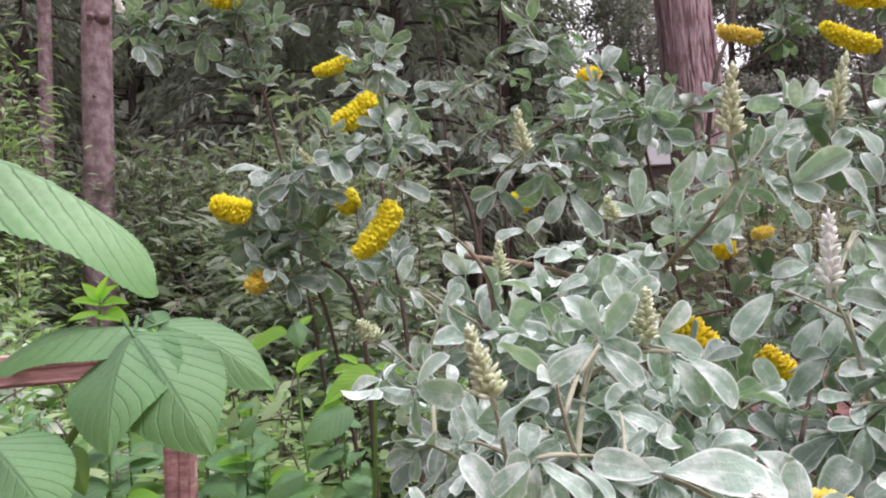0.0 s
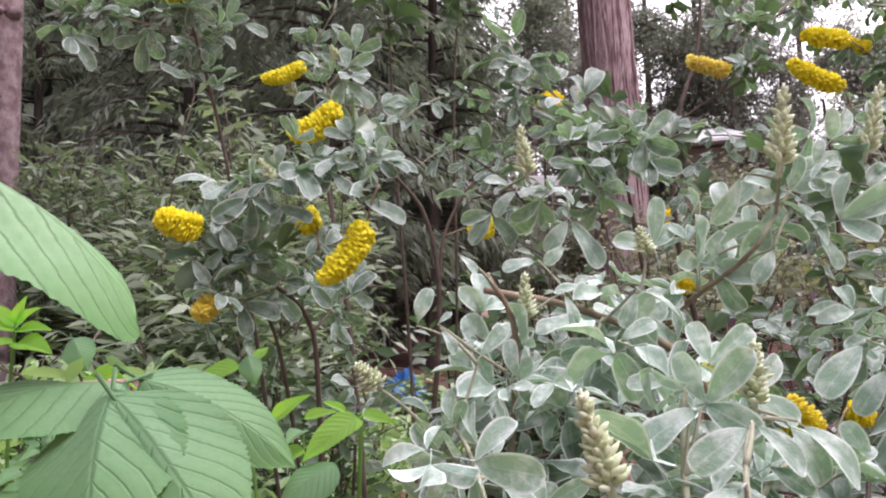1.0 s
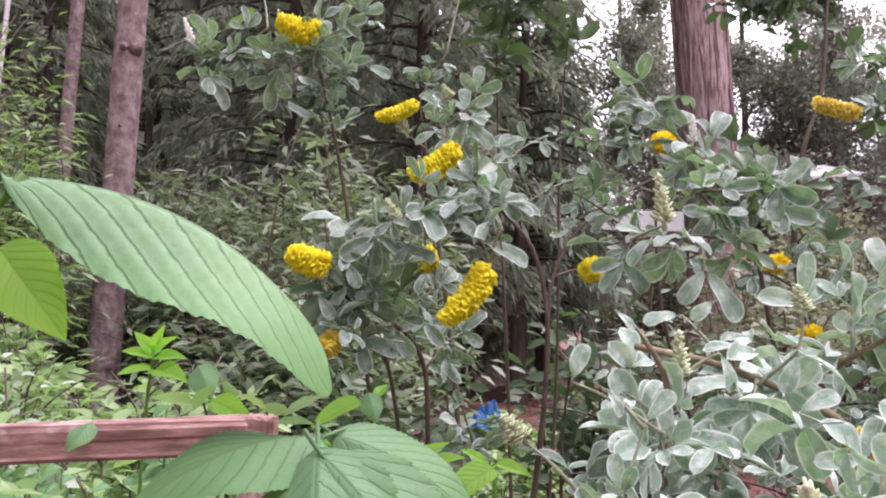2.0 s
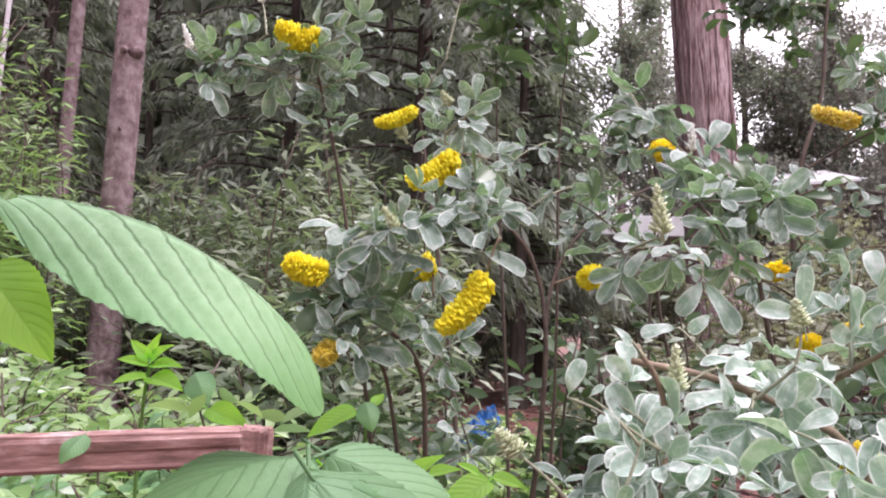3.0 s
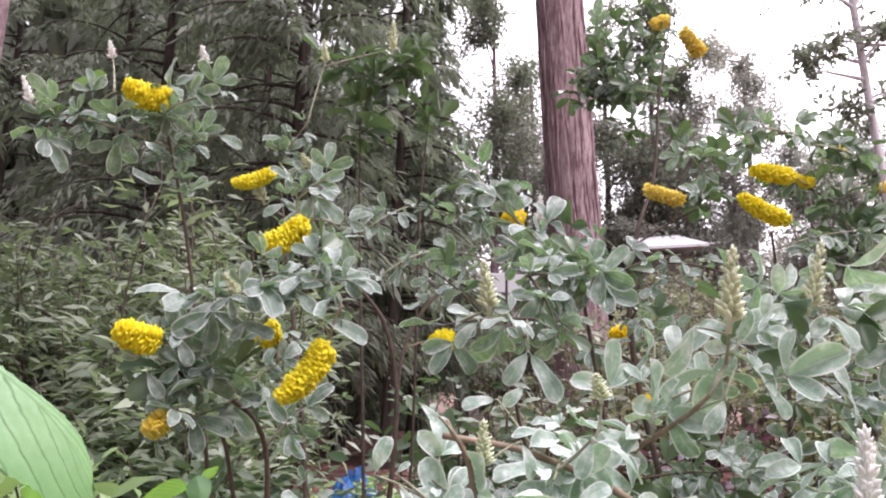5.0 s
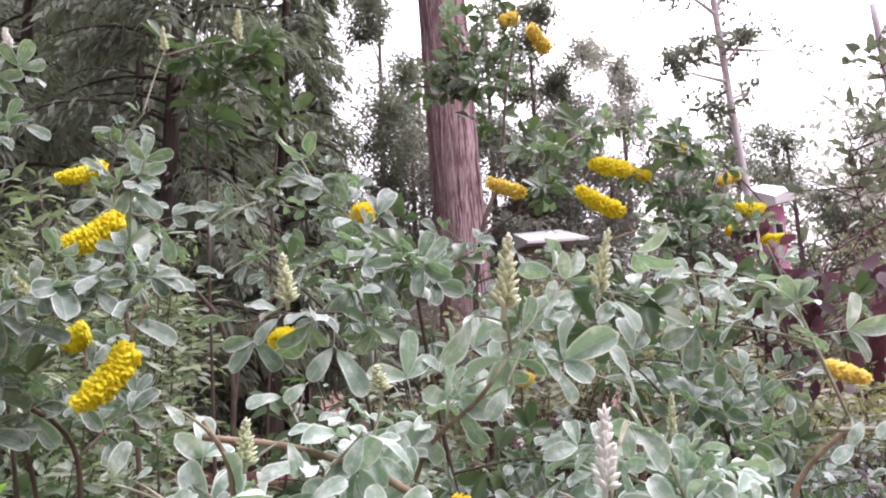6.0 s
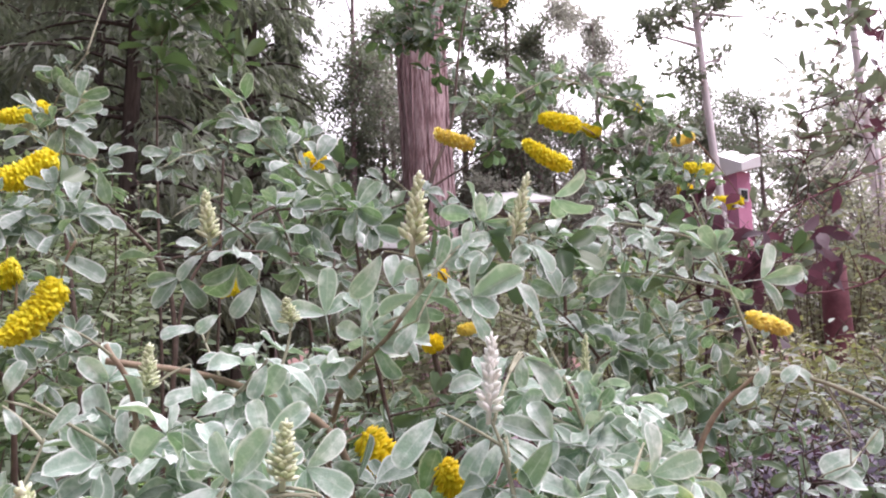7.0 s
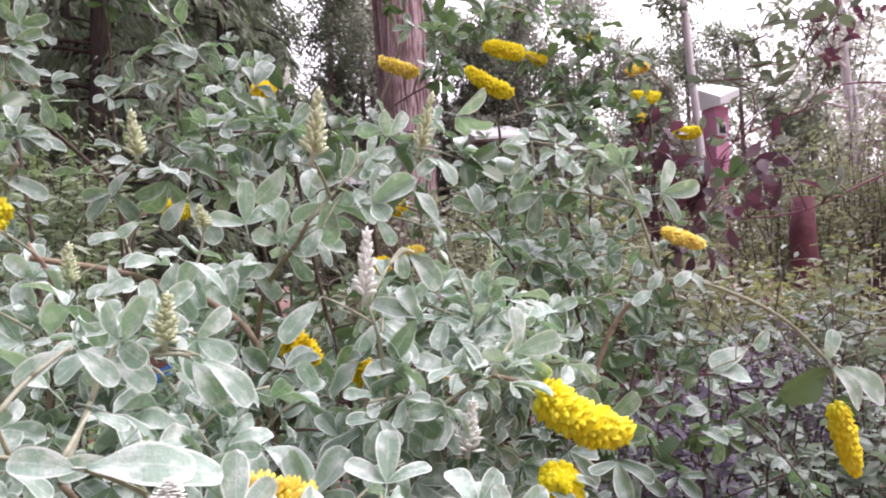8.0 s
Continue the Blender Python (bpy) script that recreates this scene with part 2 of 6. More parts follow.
M_CHIP = mottled("bark_chip", (0.16, 0.06, 0.05), (0.44, 0.20, 0.165), 9.0, 0.9, 0.004, 0.2)
M_PINK = mottled("pink_paint", (0.66, 0.26, 0.42), (0.76, 0.36, 0.52), 2.0, 0.7, 0.001)
M_WHITE = mottled("white_roof_paint", (0.86, 0.86, 0.87), (0.90, 0.90, 0.91), 3.0, 0.5, 0.001)
M_DARKGLASS = mottled("dark_glass", (0.02, 0.022, 0.025), (0.03, 0.033, 0.036), 2.0, 0.08, 0.0005)
M_GREYWALL = mottled("grey_brown_boards", (0.22, 0.20, 0.17), (0.33, 0.30, 0.26), 4.0, 0.85, 0.002)
M_BLUE = mottled("blue_plastic", (0.015, 0.09, 0.30), (0.04, 0.20, 0.52), 9.0, 0.32, 0.003)


def rail_wood():
    m, n, l = mat_base("weathered_red_wood")
    a = noise_tex(n, l, 7.0, 6.0, 0.65, "Object", (3, 14, 14))
    b = noise_tex(n, l, 14.0, 4.0, 0.6)
    rm = ramp(n, [(0.35, (0.16, 0.085, 0.075)), (0.55, (0.33, 0.18, 0.16)), (0.75, (0.52, 0.36, 0.34))])
    l.new(a.outputs[0], rm.inputs[0])
    wear = ramp(n, [(0.56, (0, 0, 0)), (0.66, (1, 1, 1))])
    l.new(b.outputs[0], wear.inputs[0])
    c = mixc(n, l, mathn(n, l, 'MULTIPLY', wear.outputs[0], 0.6), rm.outputs[0], (0.62, 0.50, 0.48))
    return finish(m, n, l, c, 0.75, a.outputs[0], 0.5, 0.002)


M_RAIL = rail_wood()

# ---- geometry helpers ----
class Geo:
    """Collects vertices, faces and leaf coordinates of one mesh."""

    def __init__(self):
        self.v, self.f, self.uv, self.n = [], [], [], 0

    def add(self, v, f, uv=None):
        v = np.asarray(v, float)
        self.v.append(v)
        self.uv.append(np.zeros((len(v), 2)) if uv is None else np.asarray(uv, float))
        off = self.n
        self.f.extend([[i + off for i in face] for face in f])
        self.n += len(v)

    def mesh(self, name, material, smooth=True):
        me = bpy.data.meshes.new(name)
        v = np.concatenate(self.v)
        me.from_pydata(v.tolist(), [], self.f)
        uv = np.concatenate(self.uv)
        if uv.any():
            lay = me.uv_layers.new(name="leaf")
            idx = np.zeros(len(me.loops), dtype=np.int32)
            me.loops.foreach_get("vertex_index", idx)
            lay.data.foreach_set("uv", uv[idx].ravel())
        me.materials.append(material)
        if smooth:
            me.polygons.foreach_set("use_smooth", [True] * len(me.polygons))
        me.update()
        return me


def quad_mesh(name, v, q, material, uv=None):
    """A mesh of quads alone, from arrays."""
    me = bpy.data.meshes.new(name)
    me.vertices.add(len(v))
    me.vertices.foreach_set("co", v.astype(np.float32).ravel())
    me.loops.add(q.size)
    me.loops.foreach_set("vertex_index", q.astype(np.int32).ravel())
    me.polygons.add(len(q))
    me.polygons.foreach_set("loop_start", np.arange(0, q.size, 4, dtype=np.int32))
    me.polygons.foreach_set("use_smooth", np.ones(len(q), dtype=bool))
    if uv is not None:
        lay = me.uv_layers.new(name="leaf")
        lay.data.foreach_set("uv", uv[q.ravel()].astype(np.float32).ravel())
    me.materials.append(material)
    me.update(calc_edges=True)
    return me


def part(name, data, parent, label="", kind=""):
    ob = new(name, data)
    ob.parent = parent
    return tagged(ob, label, "", "", kind)


def thing(name, label, category, at=(0, 0, 0), group="", kind=""):
    ob = new(name)
    ob.empty_display_size = 0.05
    ob.location = at
    return tagged(ob, label, category, group, kind)


def unit(a):
    a = np.asarray(a, float)
    return a / max(np.linalg.norm(a), 1e-9)


def axes(out, normal):
    """Columns: side, along, up of a leaf that points along out and faces normal."""
    y = unit(out)
    z = np.asarray(normal, float)
    z = z - y * (z @ y)
    if np.linalg.norm(z) < 1e-4:
        z = np.cross(y, [0.31, 0.7, 0.2])
    z = unit(z)
    return np.array([np.cross(y, z), y, z]).T


def matrix(rot, at, scale=1.0):
    m = Matrix([[*(rot[i] * scale), at[i]] for i in range(3)] + [[0, 0, 0, 1]])
    return m


def tube(pts, radii, sides=6, bumps=0.0, rng=None):
    pts = np.asarray(pts, float)
    n = len(pts)
    tang = np.gradient(pts, axis=0)
    ref = np.array([0.3, 0.9, 0.1]) if abs(unit(tang[0])[2]) > 0.6 else np.array([0.0, 0.0, 1.0])
    v = []
    for i in range(n):
        t = unit(tang[i])
        a = unit(np.cross(t, ref))
        b = np.cross(t, a)
        for k in range(sides):
            w = 2 * math.pi * k / sides
            r = radii[i] * (1 + (bumps * (rng.random() - 0.5) if bumps else 0))
            v.append(pts[i] + r * (a * math.cos(w) + b * math.sin(w)))
    f = []
    for i in range(n - 1):
        for k in range(sides):
            k2 = (k + 1) % sides
            f.append([i * sides + k, i * sides + k2, (i + 1) * sides + k2, (i + 1) * sides + k])
    f.append(list(range(sides))[::-1])
    f.append([(n - 1) * sides + k for k in range(sides)])
    return v, f


def bezier(a, b, c, n):
    s = np.linspace(0, 1, n)[:, None]
    return (1 - s) ** 2 * np.asarray(a, float) + 2 * s * (1 - s) * np.asarray(b, float) + s ** 2 * np.asarray(c, float)


def smooth_path(points, n):
    """A rounded line through a few points."""
    p = np.asarray(points, float)
    p = np.vstack([2 * p[0] - p[1], p, 2 * p[-1] - p[-2]])
    out = []
    segs = len(p) - 3
    for i in range(segs):
        for s in np.linspace(0, 1, max(2, n // segs), endpoint=(i == segs - 1)):
            a, b, c, d = p[i:i + 4]
            out.append(0.5 * (2 * b + (c - a) * s + (2 * a - 5 * b + 4 * c - d) * s * s + (3 * b - a - 3 * c + d) * s ** 3))
    return np.array(out)


def blade(length, width, nu, nv, form="obovate", fold=0.25, curl=0.2, wave=0.0, teeth=0, pleat=0.0, phase=0.0):
    """One leaf blade along +y, facing +z: vertices, quads and leaf coordinates."""
    v, uv, f = [], [], []
    for j in range(nv + 1):
        s = 1 - (1 - j / nv) ** 1.5 if form == "obovate" else j / nv
        if form == "obovate":
            w = (s ** 0.88) * ((1 - s) ** 0.42) * 2.26
        elif form == "ovate":
            w = (s ** 0.50) * ((1 - s) ** 1.0) * 2.55
        elif form == "long":
            w = (s ** 0.72) * ((1 - s) ** 0.80) * 1.74
        else:
            w = (s ** 0.55) * ((1 - s) ** 0.70) * 1.72
        bend = curl * s
        y = length * (math.sin(bend) / curl if abs(curl) > 1e-3 else s)
        z0 = -length * ((1 - math.cos(bend)) / curl if abs(curl) > 1e-3 else 0)
        for i in range(nu + 1):
            u = 2 * i / nu - 1
            x = u * w * width / 2
            if teeth and abs(u) > 0.99:
                x *= 1 + 0.07 * ((s * teeth) % 1.0 - 0.3)
            z = z0 + abs(u) * w * width / 2 * fold
            z += wave * math.sin(s * 9 + phase + u * 1.5) * abs(u) * width
            if pleat:
                z += pleat * math.cos(2 * math.pi * (s * 9 - abs(u) * 2.7)) * min(1, 4 * abs(u)) * w
            v.append((x * (1 - 0.1 * abs(fold)), y, z))
            uv.append((0.5 + u / 2, s))
    for j in range(nv):
        for i in range(nu):
            a = j * (nu + 1) + i
            f.append([a, a + 1, a + nu + 2, a + nu + 1])
    v = np.array(v)
    tip = v[-(nu // 2) - 1]
    ang = math.atan2(tip[2], tip[1])
    ca, sa = math.cos(ang), math.sin(ang)
    v = v @ np.array([[1, 0, 0], [0, ca, sa], [0, -sa, ca]]).T
    v[:, 1:] *= length / max(1e-6, math.hypot(tip[1], tip[2]))
    return v, f, np.array(uv)


def trifoliate(rng, nu, nv, leaf=0.068):
    """Petiole and three blades, petiole base at the origin, along +y."""
    g = Geo()
    pet = leaf * rng.uniform(0.35, 0.6)
    v, f = tube([(0, 0, 0), (0, pet * 0.5, 0.002), (0, pet, 0)], [0.0011, 0.0009, 0.0008], 4)
    g.add(v, f, np.full((len(v), 2), 0.5))
    for ang, sc in ((0, 1.0), (62, 0.86), (-62, 0.86)):
        ang = radians(ang + rng.uniform(-14, 14))
        L = leaf * sc * rng.uniform(0.9, 1.1)
        v, f, uv = blade(L, L * rng.uniform(0.43, 0.55), nu, nv, "obovate", rng.uniform(0.1, 0.75), rng.uniform(-0.1, 1.0), rng.uniform(0.0, 0.12), 0, 0, rng.uniform(0, 6))
        tilt = rng.uniform(-0.5, 0.35)
        rx = np.array([[1, 0, 0], [0, math.cos(tilt), -math.sin(tilt)], [0, math.sin(tilt), math.cos(tilt)]])
        ro = rng.uniform(-0.5, 0.5)
        ry = np.array([[math.cos(ro), 0, math.sin(ro)], [0, 1, 0], [-math.sin(ro), 0, math.cos(ro)]])
        rz = np.array([[math.cos(ang), math.sin(ang), 0], [-math.sin(ang), math.cos(ang), 0], [0, 0, 1]])
        g.add(v @ (rz @ rx @ ry).T + [0, pet, 0], f, uv)
    return g


LEAF4 = np.array([(0, 0, 0), (-0.36, 0.28, 0.06), (0, 0.30, 0), (0.36, 0.28, 0.06), (-0.42, 0.62, 0.04), (0, 0.64, -0.03), (0.42, 0.62, 0.04), (0, 1, -0.10)])
QUAD4 = np.array([(0, 3, 2, 1), (1, 2, 5, 4), (2, 3, 6, 5), (4, 5, 6, 7)])
LEAF2 = np.array([(0, 0, 0), (-0.5, 0.45, 0.05), (0.0, 0.5, -0.02), (0.5, 0.45, 0.05), (0, 1, -0.08)])
QUAD2 = np.array([(0, 3, 2, 1), (1, 2, 3, 4)])


LEAF1 = np.array([(0, 0, 0), (0.5, 0.45, 0.06), (0, 1, 0), (-0.5, 0.45, 0.06)], float)
QUAD1 = np.array([[0, 1, 2, 3]])


def leaf_cloud(name, at, out, normal, length, width, material, fine=True):
    """Many small leaves as one mesh: arrays of places, directions, facings and sizes."""
    tpl, quads = (LEAF1, QUAD1) if fine is None else (LEAF4, QUAD4) if fine else (LEAF2, QUAD2)
    y = out / np.linalg.norm(out, axis=1, keepdims=True)
    z = normal - y * (normal * y).sum(1, keepdims=True)
    z = z / np.maximum(np.linalg.norm(z, axis=1, keepdims=True), 1e-6)
    x = np.cross(y, z)
    n = len(at)
    v = (at[:, None, :] + tpl[None, :, 0:1] * (x * width[:, None])[:, None, :] + tpl[None, :, 1:2] * (y * length[:, None])[:, None, :]
         + tpl[None, :, 2:3] * (z * length[:, None])[:, None, :]).reshape(-1, 3)
    q = (quads[None] + (np.arange(n) * len(tpl))[:, None, None]).reshape(-1, 4)
    return quad_mesh(name, v, q, material)


def ground_z(x, y):
    """Height of the ground: almost level, rising a little behind the shrubs."""
    return 0.36 * min(max((y - 1.5) / 6.5, 0.0), 1.0) + 0.04 * math.sin(x * 0.9 + 1.3) * math.cos(y * 0.7)

# ---- ground and distance ----
def make_ground():
    steps = sorted({*(round(0.5 * i, 2) for i in range(-24, 25)), *(float(s * k) for s in (-1, 1) for k in (14, 17, 21, 27, 36, 50, 80, 140, 260, 500, 1200))})
    rng = np.random.default_rng(3)
    n = len(steps)
    v, f = [], []
    for y in steps:
        for x in steps:
            near = max(abs(x), abs(y)) < 13
            v.append((x, y, ground_z(x, y) + (rng.uniform(-0.02, 0.02) if near else 0)))
    for j in range(n - 1):
        for i in range(n - 1):
            a = j * n + i
            f.append([a, a + 1, a + n + 1, a + n])
    g = Geo()
    g.add(v, f)
    ob = new("ground", g.mesh("ground", M_LITTER))
    tagged(ob, "red-brown bark mulch and leaf litter under the shrubs", "ground", "", "structure")


make_ground()


def chips():
    """Loose bark chips and dead leaves on the ground."""
    rng = np.random.default_rng(8)
    n = 9000
    x = rng.uniform(-4, 9, n)
    y = rng.uniform(1.2, 12, n)
    z = np.array([ground_z(a, b) for a, b in zip(x, y)]) + 0.012
    a = rng.uniform(0, 2 * np.pi, n)
    out = np.stack([np.cos(a), np.sin(a), rng.uniform(-0.15, 0.35, n)], 1)
    nor = np.stack([rng.normal(0, 0.35, n), rng.normal(0, 0.35, n), np.ones(n)], 1)
    L = rng.uniform(0.03, 0.11, n)
    me = leaf_cloud("bark_mulch", np.stack([x, y, z], 1), out, nor, L, L * 0.5, M_CHIP, False)
    tagged(new("bark_mulch", me), "loose red-brown bark chips and dead leaves", "mulch", "", "stuff")


chips()


def trunk_mesh(path, r0, r1, sides, rings, ridge, seed, material, count=13):
    """Tapered trunk with furrowed ridges and slight swellings."""
    rng = np.random.default_rng(seed)
    p = smooth_path(path, rings)
    rings = len(p)
    ph = rng.uniform(0, 6.28, 6)
    v, f = [], []
    for i in range(rings):
        s = i / (rings - 1)
        r = r0 + (r1 - r0) * s + r0 * 0.5 * math.exp(-s * 14)
        for k in range(sides):
            w = 2 * math.pi * k / sides
            d = ridge * (0.55 * math.sin(count * w + 1.7 * math.sin(5 * s + ph[0]) + ph[1]) + 0.35 * math.sin(count * 1.9 * w + 3.1 * math.sin(9 * s + ph[2])) + 0.4 * noise.noise((w * 3, s * 22, seed)))
            q = r * (1 + d + 0.03 * math.sin(2 * w + ph[3]) + 0.05 * ridge * math.sin(31 * s + ph[4]))
            v.append((p[i][0] + q * math.cos(w), p[i][1] + q * math.sin(w), p[i][2]))
    for i in range(rings - 1):
        for k in range(sides):
            k2 = (k + 1) % sides
            f.append([i * sides + k, i * sides + k2, (i + 1) * sides + k2, (i + 1) * sides + k])
    f.append([(rings - 1) * sides + k for k in range(sides)])
    g = Geo()
    g.add(v, f)
    return g.mesh("trunk", material)


def fir(x, y, h, r, low, boughs, per, seed, label, reach=2.6, group="dark firs behind the shrubs"):
    """Fir with whorled drooping boughs hung with fronds."""
    rng = np.random.default_rng(seed)
    z0 = ground_z(x, y)
    t = thing("fir_tree", label, "tree", (x, y, z0), group)
    part("trunk", trunk_mesh([(0, 0, 0), (0.03, 0, h * 0.5), (0, 0, h)], r, 0.03, 12, 14, 0.08, seed, M_BARK_DARK), t)
    wood = Geo()
    A, O, N, L = [], [], [], []
    for b in range(boughs):
        s = (b + rng.random()) / boughs
        z = low + (h - low) * s ** 1.25
        a = rng.uniform(0, 2 * math.pi)
        ln = reach * (1 - 0.72 * s) * rng.uniform(0.7, 1.15)
        d = np.array([math.cos(a), math.sin(a), 0])
        p = bezier((0, 0, z), d * ln * 0.55 + [0, 0, z + 0.12 * ln], d * ln + [0, 0, z - 0.30 * ln], 7)
        v, f = tube(p, np.linspace(0.03, 0.006, 7), 4)
        wood.add(v, f)
        m = per
        u = rng.uniform(0.12, 1.0, m) ** 0.8
        base = np.array([[np.interp(q, np.linspace(0, 1, 7), p[:, k]) for k in range(3)] for q in u])
        side = np.cross(d, [0, 0, 1])
        sg = rng.choice([-1, 1], m)[:, None]
        o = d * rng.uniform(0.1, 0.8, (m, 1)) + side * sg * rng.uniform(0.1, 0.9, (m, 1)) + np.array([0, 0, -1]) * rng.uniform(0.15, 1.3, (m, 1))
        A.append(base + side * sg * rng.uniform(0, 0.22, (m, 1)) * ln / 2 + np.array([0, 0, -1]) * rng.uniform(0, 0.25, (m, 1)))
        O.append(o)
        N.append(rng.normal(0, 0.5, (m, 3)) + [0, -0.3, 0.8])
        L.append(rng.uniform(0.10, 0.30, m))
    part("brushwood", wood.mesh("brushwood", M_BARK_DARK), t, "", "stuff")
    L = np.concatenate(L)
    part("fronds", leaf_cloud("fronds", np.concatenate(A), np.concatenate(O), np.concatenate(N), L, L * 0.20, M_FROND, None), t, "dark drooping needle fronds", "stuff")
    return t


FIR_LABEL = "tall dark fir with drooping needle boughs"
for i, (x, y, h, low, reach) in enumerate(((-0.6, 9.0, 12, 1.6, 2.2), (-2.6, 10.5, 13, 1.8, 2.4), (-5.7, 9.6, 12, 1.5, 2.3), (0.9, 11.5, 12, 2.0, 1.9), (-7.2, 11.0, 13, 1.4, 2.6), (-1.5, 13.5, 14, 1.2, 2.8), (-4.2, 14.0, 14, 1.2, 2.8), (-9.8, 12.5, 13, 1.2, 2.8), (0.2, 15.0, 13, 1.0, 2.4), (-6.8, 15.5, 14, 1.0, 3.0), (-2.8, 17.5, 15, 0.8, 3.2), (0.6, 18.5, 14, 0.8, 2.6), (-5.6, 18.5, 15, 0.8, 3.2), (-9.5, 17.5, 15, 0.8, 3.2), (1.5, 13.4, 9.5, 1.4, 1.5))):
    fir(x, y, h, 0.12, low, 84, 150 if y < 14 else 100, 40 + i, FIR_LABEL, reach)


def broad_tree(name, path, r0, r1, material, crowns, leaf, seed, label, leafmat, group="", gaps=0.5, ridge=0.05):
    """Trunk, limbs that reach to each clump of the crown, and loose leaves."""
    rng = np.random.default_rng(seed)
    base = np.array(path[0], float)
    t = thing(name, label, "tree", tuple(base), group)
    loc = [tuple(np.array(p, float) - base) for p in path]
    part("trunk", trunk_mesh(loc, r0, r1, 12, 18, ridge, seed, material), t)
    line = smooth_path(loc, 24)
    wood = Geo()
    A, O, N, L = [], [], [], []
    for cx, cy, cz, r, n in crowns:
        c = np.array([cx, cy, cz]) - base
        near = line[np.argmin(np.linalg.norm(line - (c - [0, 0, r * 0.8]), axis=1))]
        mid = (near + c) / 2 + rng.normal(0, 0.12 * r, 3)
        v, f = tube(bezier(near, mid, c, 7), np.linspace(max(r1, 0.02) * 0.8, 0.012, 7), 5)
        wood.add(v, f)
        k = max(8, int(r * 34))
        for _ in range(k):
            d = unit(rng.normal(0, 1, 3)) * r * rng.uniform(0.5, 1.5)
            e = c + d * [1, 1, 0.8]
            v, f = tube(bezier(c, c + d * 0.5 + rng.normal(0, 0.08 * r, 3), e, 5), np.linspace(0.014, 0.004, 5), 3)
            wood.add(v, f)
            m = max(3, n // k)
            u = rng.uniform(0.2, 1.05, (m, 1))
            A.append(c + (e - c) * u + rng.normal(0, 0.16 * r * gaps + 0.03, (m, 3)))
            O.append(unit(d) + rng.normal(0, 0.7, (m, 3)) + [0, 0, -0.25])
            N.append(rng.normal(0, 0.6, (m, 3)) + [0, 0, 0.9])
            L.append(rng.uniform(0.7, 1.3, m) * leaf)
    part("brushwood", wood.mesh("brushwood", material), t, "", "stuff")
    L = np.concatenate(L)
    part("foliage", leaf_cloud("foliage", np.concatenate(A), np.concatenate(O), np.concatenate(N), L, L * 0.5, leafmat, None), t, "", "stuff")
    return t


def trunk_tree(name, path, r0, r1, material, seed, label, ridge, count, knots=()):
    t = thing(name, label, "tree", path[0])
    loc = [tuple(np.array(p) - np.array(path[0])) for p in path]
    part("trunk", trunk_mesh(loc, r0, r1, 56, 60, ridge, seed, material, count), t)
    rng = np.random.default_rng(seed)
    for z, a, r in knots:
        s = smooth_path(loc, 40)
        c = s[np.argmin(abs(s[:, 2] - z))]
        d = np.array([math.cos(a), math.sin(a), 0.25])
        rr = r0 + (r1 - r0) * z / loc[-1][2]
        g = Geo()
        v, f = tube([c + d * (rr - 0.03), c + d * (rr + r * 0.5), c + d * (rr + r)], [r * 1.3, r * 0.8, r * 0.45], 9, 0.3, rng)
        g.add(v, f)
        part("branch_stub", g.mesh("branch_stub", material), t, "broken branch stub")
    return t


trunk_tree("conifer", [(-2.80, 5.8, ground_z(-2.8, 5.8)), (-2.81, 5.8, 1.3), (-2.80, 5.8, 3.4), (-2.78, 5.8, 5.5), (-2.75, 5.8, 10)], 0.125, 0.10, M_BARK_THIN, 5, "slim pinkish-brown tree trunk with branch stubs", 0.03, 5,
           ((3.42, -0.6, 0.05), (3.36, -1.5, 0.03), (2.75, -1.3, 0.014), (1.9, -1.6, 0.016)))
trunk_tree("conifer", [(-4.46, 8.0, ground_z(-4.46, 8)), (-4.45, 8.0, 4.1), (-4.40, 8.0, 11)], 0.078, 0.065, M_BARK_THIN, 6, "slim distant pinkish-brown tree trunk", 0.04, 5, ((3.3, -1.5, 0.02),))
REDWOOD = trunk_tree("redwood_tree", [(4.27, 12.0, ground_z(4.3, 12)), (4.02, 12.0, 4.4), (3.80, 12.0, 8.0), (3.50, 12.0, 15)], 0.46, 0.40, M_BARK_RED, 9, "massive straight trunk with furrowed red-brown bark", 0.055, 23)
def bark_strips(t, lean, r0):
    """Fibrous ridges of bark that stand out of the trunk."""
    rng = np.random.default_rng(91)
    for k in range(90):
        a = rng.uniform(-math.pi, 0.1)
        z0 = rng.uniform(0.4, 9.5)
        n = 9
        z = z0 + np.linspace(0, rng.uniform(0.9, 2.6), n)
        a = a + 0.05 * np.sin(np.linspace(0, rng.uniform(2, 6), n) + rng.uniform(0, 6))
        r = r0 - 0.004 * z + 0.004
        p = np.stack([lean * z + r * np.cos(a), r * np.sin(a), z], 1)
        w = np.sin(np.linspace(0.15, 3.0, n)) * rng.uniform(0.014, 0.030)
        g = Geo()
        v, f = tube(p, w, 6, 0.35, rng)
        g.add(v, f)
        part("bark_ridge", g.mesh("bark_ridge", M_BARK_RED), t)


bark_strips(REDWOOD, -0.0613, 0.462)
trunk_tree("sapling", [(-5.1, 7.6, ground_z(-5.1, 7.6)), (-5.0, 7.6, 4.0), (-4.9, 7.6, 9)], 0.03, 0.02, M_BARK_PALE, 11, "thin pale sapling trunk among the firs", 0.04, 4)

